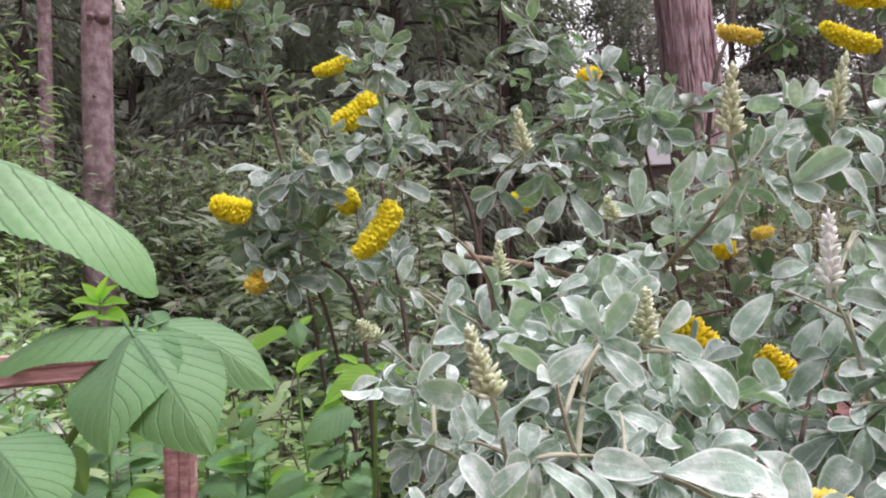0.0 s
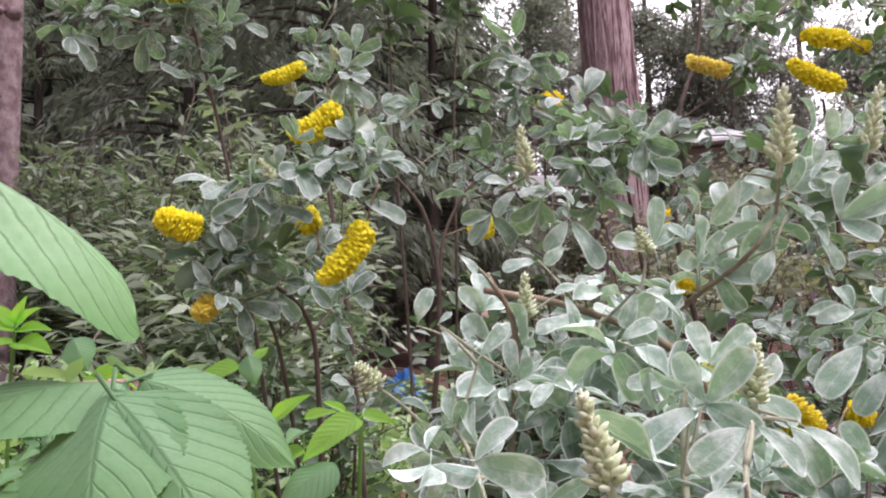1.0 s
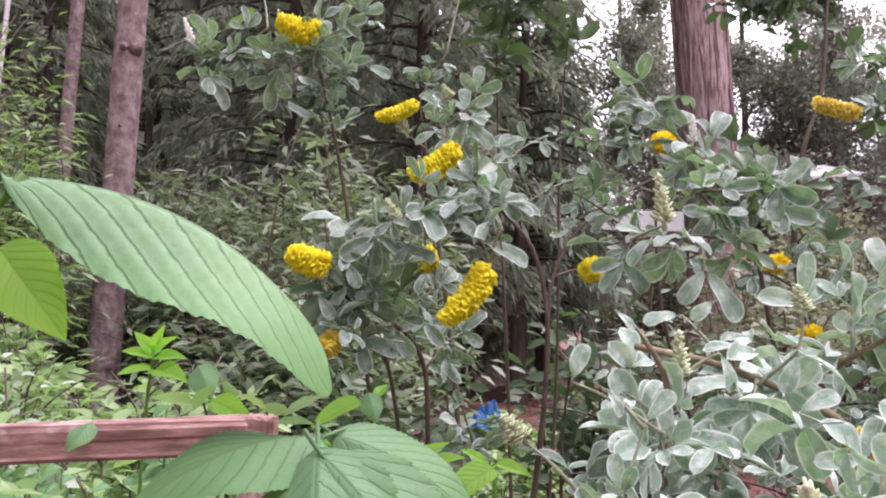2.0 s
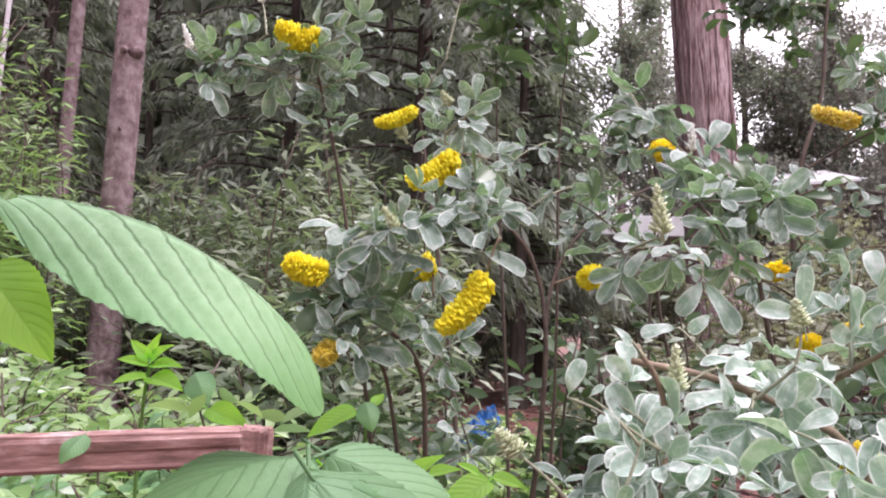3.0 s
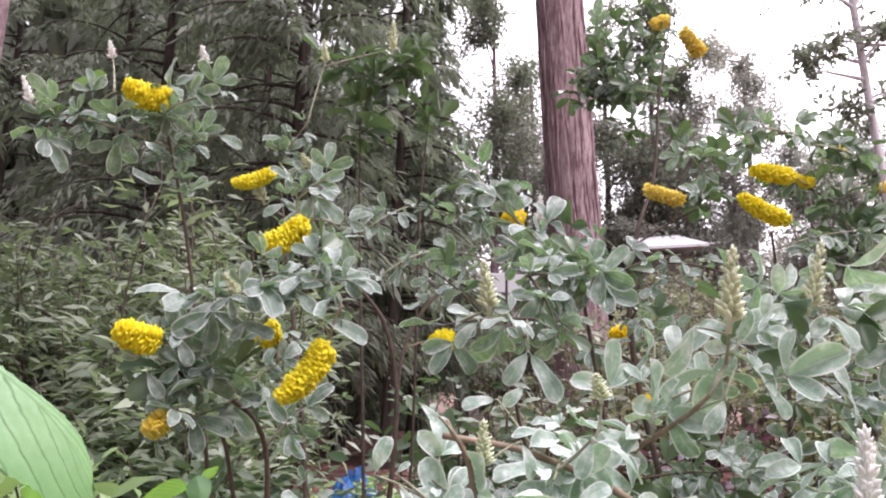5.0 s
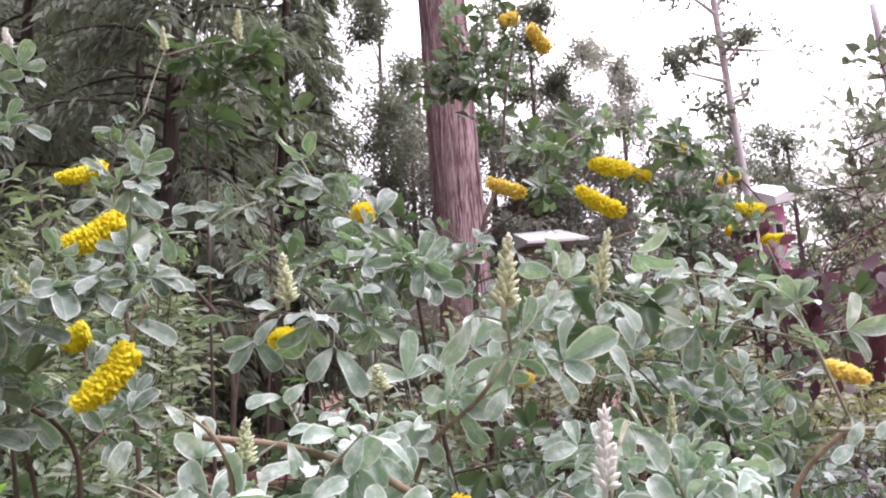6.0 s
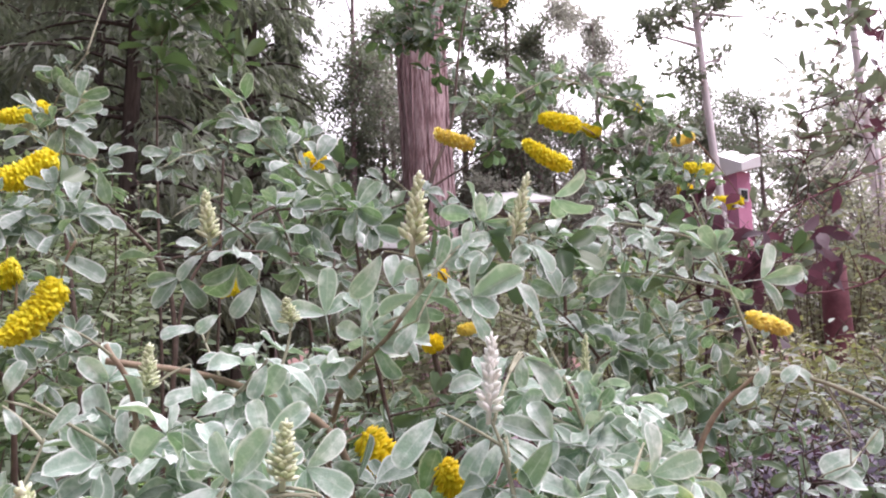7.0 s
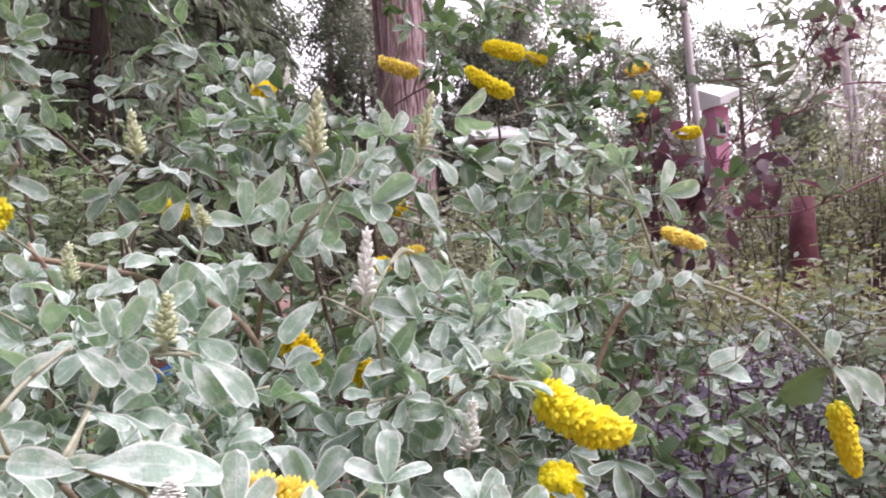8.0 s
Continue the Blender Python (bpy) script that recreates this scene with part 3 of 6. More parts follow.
# right side: pale leaning trunks and thin crowns against the sky
broad_tree("leaning_tree", [(12.5, 14, 0.3), (11.83, 14, 6.6), (11.5, 14, 10.4), (11.2, 14, 14)], 0.11, 0.07, M_BARK_PALE,
           [(10.7, 14, 9.4, 0.6, 420), (12.1, 13.9, 9.7, 0.55, 320), (10.2, 14, 8.8, 0.4, 240), (11.2, 14, 8.0, 0.45, 260), (12.2, 14, 8.4, 0.35, 110), (10.3, 14, 10.9, 0.8, 220), (11.9, 14, 11.2, 0.8, 260), (13.4, 14.2, 10.4, 0.6, 70), (14.2, 14.2, 9.9, 0.4, 40)], 0.17, 21, "pale leaning trunk with sparse leaf clumps", M_CROWN, "", 0.6)
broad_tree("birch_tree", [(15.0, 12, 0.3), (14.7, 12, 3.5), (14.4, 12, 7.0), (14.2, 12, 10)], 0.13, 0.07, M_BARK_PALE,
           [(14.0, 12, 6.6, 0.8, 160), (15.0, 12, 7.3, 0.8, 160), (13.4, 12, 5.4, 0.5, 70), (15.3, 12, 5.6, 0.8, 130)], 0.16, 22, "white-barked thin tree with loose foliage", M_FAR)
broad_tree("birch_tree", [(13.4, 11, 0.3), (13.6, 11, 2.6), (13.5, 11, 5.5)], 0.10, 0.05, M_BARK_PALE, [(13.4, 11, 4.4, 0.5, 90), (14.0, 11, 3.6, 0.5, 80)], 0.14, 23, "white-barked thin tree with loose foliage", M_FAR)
for i, (x, y, h, rr, n, lf) in enumerate(((3.9, 18, 12.0, 1.15, 1000, 0.15), (8.3, 18, 11.6, 1.25, 1300, 0.15), (1.8, 16.0, 8.0, 1.1, 600, 0.15), (11.25, 18.2, 11.6, 1.1, 1500, 0.12), (4.9, 18.5, 8.2, 1.2, 900, 0.14), (6.5, 18.8, 8.6, 1.2, 900, 0.14), (9.7, 19, 9.6, 1.0, 900, 0.14), (13.6, 18, 8.2, 1.2, 900, 0.14), (15.2, 18.3, 9.3, 1.3, 900, 0.14), (17.0, 18.0, 9.4, 1.3, 900, 0.14), (18.8, 17, 8.8, 1.3, 900, 0.14), (20.6, 18, 8.0, 1.4, 900, 0.14), (22.6, 17.5, 8.3, 1.4, 900, 0.14), (8.0, 17.4, 7.9, 1.2, 900, 0.14), (10.2, 17.2, 7.6, 1.2, 900, 0.14), (12.2, 17.0, 7.4, 1.3, 900, 0.14), (5.8, 21, 11.6, 1.4, 800, 0.15), (7.2, 18.6, 12.2, 1.2, 900, 0.14), (9.0, 17.6, 10.4, 1.1, 900, 0.14))):
    rng = np.random.default_rng(60 + i)
    cr = [(x + rng.uniform(-1, 1) * rr * 1.3 * (1.25 - s), y + rng.uniform(-1, 1) * rr, h * (0.25 + 0.75 * s), rr * rng.uniform(0.6, 1.2) * (1.1 - 0.45 * s), int(n * 1.2)) for s in np.linspace(0, 1, 13)]
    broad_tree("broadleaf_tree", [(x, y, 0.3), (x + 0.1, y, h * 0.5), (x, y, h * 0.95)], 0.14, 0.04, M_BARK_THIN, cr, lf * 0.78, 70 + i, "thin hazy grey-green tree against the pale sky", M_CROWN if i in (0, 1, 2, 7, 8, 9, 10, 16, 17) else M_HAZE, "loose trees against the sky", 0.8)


def far_wood():
    """Distant belt of woodland round the place."""
    rng = np.random.default_rng(15)
    n = 75000
    a = rng.uniform(-np.pi, np.pi, n)
    left = np.clip((0.35 - np.abs(a + 0.55)) / 0.35 + 0.6, 0, 1)
    r = rng.uniform(30, 44, n)
    top = 10.0 + 7.0 * left + 2.2 * np.sin(a * 9) + 1.4 * np.sin(a * 23 + 1)
    z = rng.uniform(0.2, 1, n) ** 0.8 * top
    at = np.stack([np.sin(a) * r, np.cos(a) * r, z], 1)
    L = rng.uniform(0.22, 0.48, n)
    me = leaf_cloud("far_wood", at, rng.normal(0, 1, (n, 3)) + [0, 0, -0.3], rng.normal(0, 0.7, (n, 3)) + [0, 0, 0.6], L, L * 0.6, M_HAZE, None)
    tagged(new("far_wood", me), "distant belt of grey-green woodland", "woodland", "", "stuff")


far_wood()


def fir_wood():
    """Dark fir wood that closes the view behind the nearer firs."""
    rng = np.random.default_rng(16)
    n = 30000
    x = rng.uniform(-24, 3.0, n)
    y = rng.uniform(20, 26, n) + np.abs(x + 6) * 0.2
    top = 15 + 2.5 * np.sin(x * 1.3) + 1.5 * np.sin(x * 3.1) - np.clip(x + 1.5, 0, 5) * 1.6
    z = rng.uniform(0.0, 1, n) * top
    L = rng.uniform(0.5, 1.3, n)
    me = leaf_cloud("fir_wood", np.stack([x, y, z], 1), rng.normal(0, 0.5, (n, 3)) + [0, 0, -0.9], rng.normal(0, 0.5, (n, 3)) + [0, -0.5, 0.5], L, L * 0.4, M_FROND, None)
    tagged(new("fir_wood", me), "dark fir wood far behind", "woodland", "", "stuff")


fir_wood()

# ---- buildings and oddments behind the shrubs ----
def box(g, x0, x1, y0, y1, z0, z1):
    v = [(x, y, z) for z in (z0, z1) for y in (y0, y1) for x in (x0, x1)]
    g.add(v, [[0, 2, 3, 1], [4, 5, 7, 6], [0, 1, 5, 4], [2, 6, 7, 3], [0, 4, 6, 2], [1, 3, 7, 5]])


def box_mesh(name, dims, material, bevel=0.0):
    g = Geo()
    box(g, *dims)
    me = g.mesh(name, material, False)
    if bevel:
        bm = bmesh.new()
        bm.from_mesh(me)
        bmesh.ops.bevel(bm, geom=bm.edges[:], offset=bevel, segments=2, affect='EDGES', profile=0.6)
        bm.to_mesh(me)
        bm.free()
    return me


def pink_house():
    t = thing("pink_house", "pink-painted house with a white roof edge", "house", (12.32, 14.2, 0.3))
    part("wall", box_mesh("wall", (0.38, 0.78, 0, 0.5, 0, 5.4), M_PINK), t)
    g = Geo()
    v = [(0.28, -0.30, 5.35), (0.86, -0.30, 5.50), (0.88, 0.6, 5.50), (0.28, 0.6, 5.35), (0.28, -0.30, 5.54), (0.86, -0.30, 5.78), (0.88, 0.7, 6.15), (0.30, 0.7, 6.00)]
    g.add(v, [[3, 2, 1, 0], [4, 5, 6, 7], [0, 1, 5, 4], [1, 2, 6, 5], [2, 3, 7, 6], [3, 0, 4, 7]])
    part("roof", g.mesh("roof", M_WHITE, False), t, "white sloping roof with a deep fascia")
    for x in (0.44,):
        w = part("window", box_mesh("window", (x - 0.04, x + 0.22, -0.05, 0.02, 4.66, 4.98), M_WHITE), t)
        part("pane", box_mesh("pane", (x, x + 0.18, -0.07, -0.045, 4.71, 4.93), M_DARKGLASS), w)


pink_house()


def white_roof_house():
    t = thing("bungalow", "low grey-brown building under a white roof", "house", (7.4, 15.4, 0.3))
    part("wall", box_mesh("wall", (-0.6, 0.55, 0, 0.8, 0, 4.38), M_GREYWALL), t)
    g = Geo()
    v = [(-0.8, -0.5, 4.36), (0.75, -0.5, 4.52), (0.6, 0.9, 4.5), (-0.65, 0.9, 4.4), (-0.8, -0.5, 4.42), (0.75, -0.5, 4.58), (0.6, 0.7, 5.0), (-0.65, 0.7, 4.84)]
    g.add(v, [[3, 2, 1, 0], [4, 5, 6, 7], [0, 1, 5, 4], [1, 2, 6, 5], [2, 3, 7, 6], [3, 0, 4, 7]])
    part("roof", g.mesh("roof", M_WHITE, False), t, "white metal roof")


white_roof_house()


def pale_shed():
    t = thing("garden_shed", "pale low shed half hidden by shrubs", "shed", (4.0, 16.5, 0.3))
    part("wall", box_mesh("wall", (-0.9, 1.0, 0, 2, 0, 3.45), M_GREYWALL), t)
    part("roof", box_mesh("roof", (-1.0, 1.1, -0.2, 2.2, 3.45, 3.9), M_WHITE, 0.02), t, "white flat roof")


pale_shed()


def maroon_post():
    rng = np.random.default_rng(31)
    z0 = ground_z(7.68, 7)
    t = thing("tree_stump", "dark maroon broken stump among shrubs", "stump", (7.68, 7.0, z0))
    g = Geo()
    v, f = tube([(0, 0, 0), (0.02, 0, 0.9), (0.0, 0, 1.7), (0.03, 0, 2.15)], [0.22, 0.17, 0.16, 0.13], 14, 0.16, rng)
    g.add(v, f)
    part("trunk", g.mesh("trunk", M_MAROON), t)


maroon_post()


def blue_tarp():
    """Crumpled sheet heaped on the ground."""
    n = 26
    g = Geo()
    v, f = [], []
    for j in range(n + 1):
        for i in range(n + 1):
            x, y = (i / n - 0.5) * 0.62, (j / n - 0.5) * 0.5
            r = math.hypot(x / 0.31, y / 0.25)
            h = max(0.0, 1 - r ** 1.6) * 0.7
            w = noise.turbulence((x * 5, y * 5, 0.3), 4, False) * 0.17
            v.append((x + 0.05 * noise.noise((y * 9, x * 9, 1)), y, max(0.004, h * (0.55 + 2.2 * w) + w * 0.35)))
    for j in range(n):
        for i in range(n):
            a = j * (n + 1) + i
            f.append([a, a + 1, a + n + 2, a + n + 1])
    g.add(v, f)
    ob = new("tarpaulin", g.mesh("tarpaulin", M_BLUE, False))
    ob.location = (0.27, 7.6, ground_z(0.27, 7.6) + 0.01)
    tagged(ob, "crumpled bright blue plastic tarpaulin on the ground", "tarpaulin")


blue_tarp()


def bush(name, label, at, height, spread, stems, per, leaf, ratio, leafmat, stemmat, seed, droop=0.3, fine=True, category="shrub", group="", low=0.35, lean=(0, 0)):
    """Many-stemmed bush: curved stems, side shoots and leaves along them."""
    rng = np.random.default_rng(seed)
    x0, y0 = at
    t = thing(name, label, category, (x0, y0, ground_z(x0, y0)), group)
    wood = Geo()
    A, O, N, L = [], [], [], []
    for s in range(stems):
        a = rng.uniform(0, 2 * math.pi)
        rad = spread * math.sqrt(rng.random())
        h = height * rng.uniform(0.6, 1.0) * (1 - 0.35 * (rad / spread) ** 2)
        foot = np.array([math.cos(a), math.sin(a), 0]) * rad * 0.45
        end = np.array([math.cos(a) * rad + lean[0], math.sin(a) * rad + lean[1], h])
        bend = np.array([math.sin(2.4 * s), math.cos(3.1 * s), 0]) * 0.16 * h
        p = bezier(foot, foot * 1.2 + bend + [0, 0, h * 0.62], end, 9)
        v, f = tube(p, np.linspace(0.0065, 0.002, 9) * (1 + height * 0.35), 4)
        wood.add(v, f)
        m = per
        u = low + (1 - low) * rng.random(m) ** 0.75
        q = np.stack([np.interp(u, np.linspace(0, 1, 9), p[:, k]) for k in range(3)], 1)
        w = rng.uniform(0, 2 * np.pi, m)
        o = np.stack([np.cos(w), np.sin(w), rng.uniform(-0.2, 0.7, m) - droop], 1)
        off = rng.uniform(0.0, 0.16, (m, 1)) * height * 0.6
        A.append(q + o * off)
        O.append(o + rng.normal(0, 0.3, (m, 3)))
        N.append(rng.normal(0, 0.45, (m, 3)) + [0, -0.25, 0.9])
        L.append(rng.uniform(0.6, 1.25, m) * leaf)
        for k in range(4):
            b = p[rng.integers(3, 9)]
            e = b + np.array([*rng.normal(0, 0.13, 2), rng.uniform(0.0, 0.16)]) * height * 0.6
            v, f = tube([b, (b + e) / 2 + [0, 0, 0.01], e], [0.004, 0.003, 0.002], 3)
            wood.add(v, f)
    part("brushwood", wood.mesh("brushwood", stemmat), t, "", "stuff")
    L = np.concatenate(L)
    part("foliage", leaf_cloud("foliage", np.concatenate(A), np.concatenate(O), np.concatenate(N), L, L * ratio, leafmat, fine), t, "", "stuff")
    return t


# understorey on the left and in the middle
UNDER = "lance-leaved understorey bush in dull green"
for i, (x, y, h, sp, st, pr) in enumerate(((-1.9, 6.3, 2.7, 0.7, 42, 55), (-1.2, 4.9, 2.81, 0.7, 42, 55), (-0.65, 5.4, 2.68, 0.7, 42, 50), (-3.3, 5, 1.5, 0.6, 42, 55), (-3.9, 5.2, 3.66, 0.8, 50, 60), (-1.25, 4.2, 1.6, 0.6, 37, 50), (-0.8, 4, 1.76, 0.6, 37, 50), (-2.6, 4, 1.35, 0.6, 37, 50), (-4.6, 6.4, 4.15, 1, 55, 60), (-2.2, 6.4, 2.93, 0.9, 42, 50), (-0.9, 6.6, 3.05, 0.9, 42, 50))):
    bush("understorey_bush", UNDER, (x, y), h, sp, st - 8, pr + 25, 0.135, 0.28, M_LANCE, M_STEM_DARK, 100 + i, 0.25, False, "shrub", "understorey bushes")
for i, (x, y, h, sp, st, pr) in enumerate(((1.1, 6.6, 0.85, 0.5, 18, 60), (2.0, 7.2, 1.5, 0.7, 24, 60), (2.9, 7.4, 2.3, 0.9, 30, 50), (3.9, 8.2, 2.6, 1.0, 30, 50), (5.2, 8.0, 2.4, 0.9, 30, 50), (6.3, 8.6, 2.6, 0.9, 30, 50), (9.4, 8.8, 4.1, 1.0, 44, 75), (10.9, 8.8, 4.4, 1.1, 44, 75), (7.4, 10.4, 2.9, 1.1, 34, 55), (9.2, 11.8, 3.7, 1.1, 40, 70), (12.5, 9.5, 4.8, 1.2, 44, 75), (6.0, 5.2, 1.5, 0.8, 28, 45), (4.6, 4.6, 1.1, 0.7, 26, 45), (11.6, 12.6, 3.9, 1.0, 34, 60), (10.4, 12.4, 4.2, 1.0, 34, 60), (5.0, 10.4, 3.2, 0.7, 30, 60), (5.7, 10.8, 3.3, 0.7, 30, 60), (4.4, 9.4, 2.7, 0.7, 30, 50), (6.1, 11.6, 4.1, 0.5, 26, 60), (6.0, 12.8, 3.95, 0.6, 30, 80), (5.5, 12.3, 3.7, 0.6, 30, 80), (6.5, 12.6, 4.0, 0.5, 26, 80), (3.1, 13.0, 3.05, 0.6, 28, 80), (3.7, 13.2, 3.0, 0.5, 26, 80))):
    bush("thicket_bush", "tangled olive-green thicket bush behind the broom", (x, y), h, sp, st, pr, 0.12, 0.42, M_RUSSET if i == 10 else M_THICKET, M_STEM_DARK, 130 + i, 0.2, False, "shrub", "thicket bushes")
WEEDS = "leafy green weeds with pale leaf tops"
for i, (x, y, h, sp, st, pr) in enumerate(((-1.5, 2.6, 1.15, 0.5, 30, 45), (-1.0, 2.2, 1.20, 0.4, 26, 45), (-2.2, 3.1, 1.25, 0.5, 30, 45), (-0.7, 2.9, 1.10, 0.45, 26, 40), (-0.25, 3.4, 0.95, 0.5, 26, 40), (-1.0, 1.6, 1.20, 0.3, 22, 40), (-0.55, 1.9, 1.05, 0.3, 22, 35), (-3.2, 3.3, 1.35, 0.5, 30, 45), (-0.25, 2.3, 0.7, 0.3, 16, 28), (-0.80, 1.45, 1.36, 0.22, 26, 50), (-1.15, 1.75, 1.36, 0.28, 30, 54), (-0.60, 1.60, 1.34, 0.20, 22, 44), (-0.95, 1.25, 1.36, 0.2, 24, 46), (-1.5, 2.1, 1.34, 0.3, 30, 54), (-0.75, 2.1, 1.30, 0.25, 24, 46), (-1.1, 2.5, 1.32, 0.3, 28, 50), (-1.9, 2.6, 1.34, 0.3, 30, 50), (0.0, 5.2, 0.72, 0.28, 16, 34), (0.42, 6.4, 0.62, 0.3, 16, 34), (0.30, 4.6, 0.8, 0.3, 16, 34), (-0.2, 4.4, 0.85, 0.35, 20, 38), (-2.25, 3.6, 1.6, 0.3, 24, 60), (-1.75, 3.0, 1.36, 0.35, 26, 60), (-1.2, 3.2, 1.32, 0.4, 26, 60), (-0.95, 1.5, 1.30, 0.3, 30, 70), (-0.6, 1.35, 1.27, 0.25, 26, 70))):
    bush("weed_clump", WEEDS, (x, y), h, sp, st, pr, 0.08, 0.46, M_WEED, M_STEM_DARK, 160 + i, 0.1, True, "weeds", "weed clumps")
for i, (x, y, h, sp) in enumerate(((2.7, 3.4, 2.0, 0.45), (3.1, 3.9, 1.9, 0.5), (4.2, 3.4, 1.75, 0.5))):
    bush("hedge_shrub", "olive-green loose shrub with small leaves", (x, y), h, sp, 9, 130, 0.08, 0.5, M_BOUGH_LEAF if i else M_THICKET, M_STEM_DARK, 230 + i, 0.1, True, "shrub", "olive shrubs", 0.1)
for i, (x, y, h, sp) in enumerate(((-3.3, 5.0, 3.5, 0.42), (-3.6, 4.4, 2.7, 0.4))):
    bush("bamboo_clump", "bright green bamboo-like clump with narrow leaves", (x, y), h, sp, 34, 80, 0.12, 0.2, M_WEED, M_STEM_DARK, 270 + i, 0.25, False, "bamboo", "bamboo clumps", 0.2)
for i, (x, y, h) in enumerate(((-3.5, 6.9, 2.3), (-2.7, 7.0, 2.1), (-4.4, 7.2, 2.6))):
    bush("understorey_bush", UNDER, (x, y), h, 0.7, 34, 75, 0.135, 0.28, M_LANCE, M_STEM_DARK, 275 + i, 0.25, False, "shrub", "understorey bushes")
for i, (x, y, h) in enumerate(((-0.62, 1.5, 1.34), (-0.95, 1.7, 1.36), (-0.45, 1.75, 1.25), (-1.3, 2.0, 1.36))):
    bush("dead_nettle", "low weed with pale variegated leaves", (x, y), h, 0.22, 14, 46, 0.055, 0.5, M_VARIEGATED, M_STEM_DARK, 300 + i, 0.1, True, "weeds", "pale weeds", 0.7)
# dark broad-leaved shrubs in the middle, behind the rear broom
for i, (x, y, h, sp) in enumerate(((0.42, 3.2, 1.85, 0.30), (0.80, 3.4, 1.9, 0.35), (-0.30, 3.3, 1.5, 0.30), (0.62, 2.9, 1.5, 0.25))):
    bush("shade_shrub", "dark green broad-leaved shrub in the shade", (x, y), h, sp, 9, 60, 0.095, 0.46, M_DEEP, M_STEM_DARK, 250 + i, 0.2, True, "shrub", "shade shrubs", 0.4)
for i, (x, y, h, sp) in enumerate(((3.55, 4.3, 1.75, 0.45), (4.3, 4.2, 1.8, 0.5), (5.2, 4.6, 1.9, 0.5), (3.3, 4.9, 2.2, 0.4))):
    bush("olive_shrub", "yellowish olive shrub with small loose leaves", (x, y), h, sp, 12, 130, 0.075, 0.5, M_OLIVE, M_STEM_DARK, 290 + i, 0.1, True, "shrub", "olive shrubs", 0.25)
# purple-leaved shrubs on the right
for i, (x, y, h, sp, st, pr, lf) in enumerate(((2.2, 2.6, 1.15, 0.45, 20, 26, 0.07), (3.2, 2.5, 1.3, 0.5, 20, 26, 0.07), (2.9, 1.9, 0.95, 0.4, 26, 40, 0.06), (1.9, 3.6, 1.5, 0.5, 18, 22, 0.07), (1.75, 2.3, 1.3, 0.4, 20, 26, 0.06), (2.3, 2.3, 1.25, 0.4, 20, 26, 0.06), (2.0, 1.6, 1.0, 0.3, 20, 26, 0.055))):
    bush("purple_shrub", "wine-purple leaved shrub with dark stems", (x, y), h, sp, st // 3, pr * 3, lf, 0.62, M_PURPLE, M_STEM_DARK, 190 + i, 0.1, True, "shrub", "purple-leaved shrubs", 0.1)
for i, (x, y, h, sp) in enumerate(((1.75, 1.55, 0.95, 0.32), (2.3, 2.1, 1.05, 0.4), (1.45, 1.9, 1.10, 0.3), (2.7, 2.7, 1.3, 0.4), (3.4, 3.0, 1.5, 0.4), (0.95, 1.75, 1.28, 0.3), (1.35, 2.0, 1.32, 0.35), (1.85, 1.8, 1.12, 0.3), (2.25, 1.85, 1.15, 0.3), (2.6, 2.1, 1.2, 0.35), (1.6, 1.35, 0.95, 0.25))):
    bush("sage_shrub", "low grey-green shrub with soft small leaves", (x, y), h, sp, 20, 46, 0.065, 0.5, M_SAGE_SMALL, M_STEM_DARK, 210 + i, 0.1, True, "shrub", "grey-green low shrubs", 0.15)
for i, (x, y, h, sp) in enumerate(((1.50, 1.72, 1.15, 0.2), (2.0, 2.1, 1.15, 0.25), (2.5, 2.3, 1.3, 0.3))):
    bush("lilac_shrub", "hazy lilac-grey small-leaved shrub", (x, y), h, sp, 26, 90, 0.045, 0.45, M_LILAC, M_STEM_DARK, 197 + i, 0.0, True, "shrub", "lilac shrubs", 0.2)

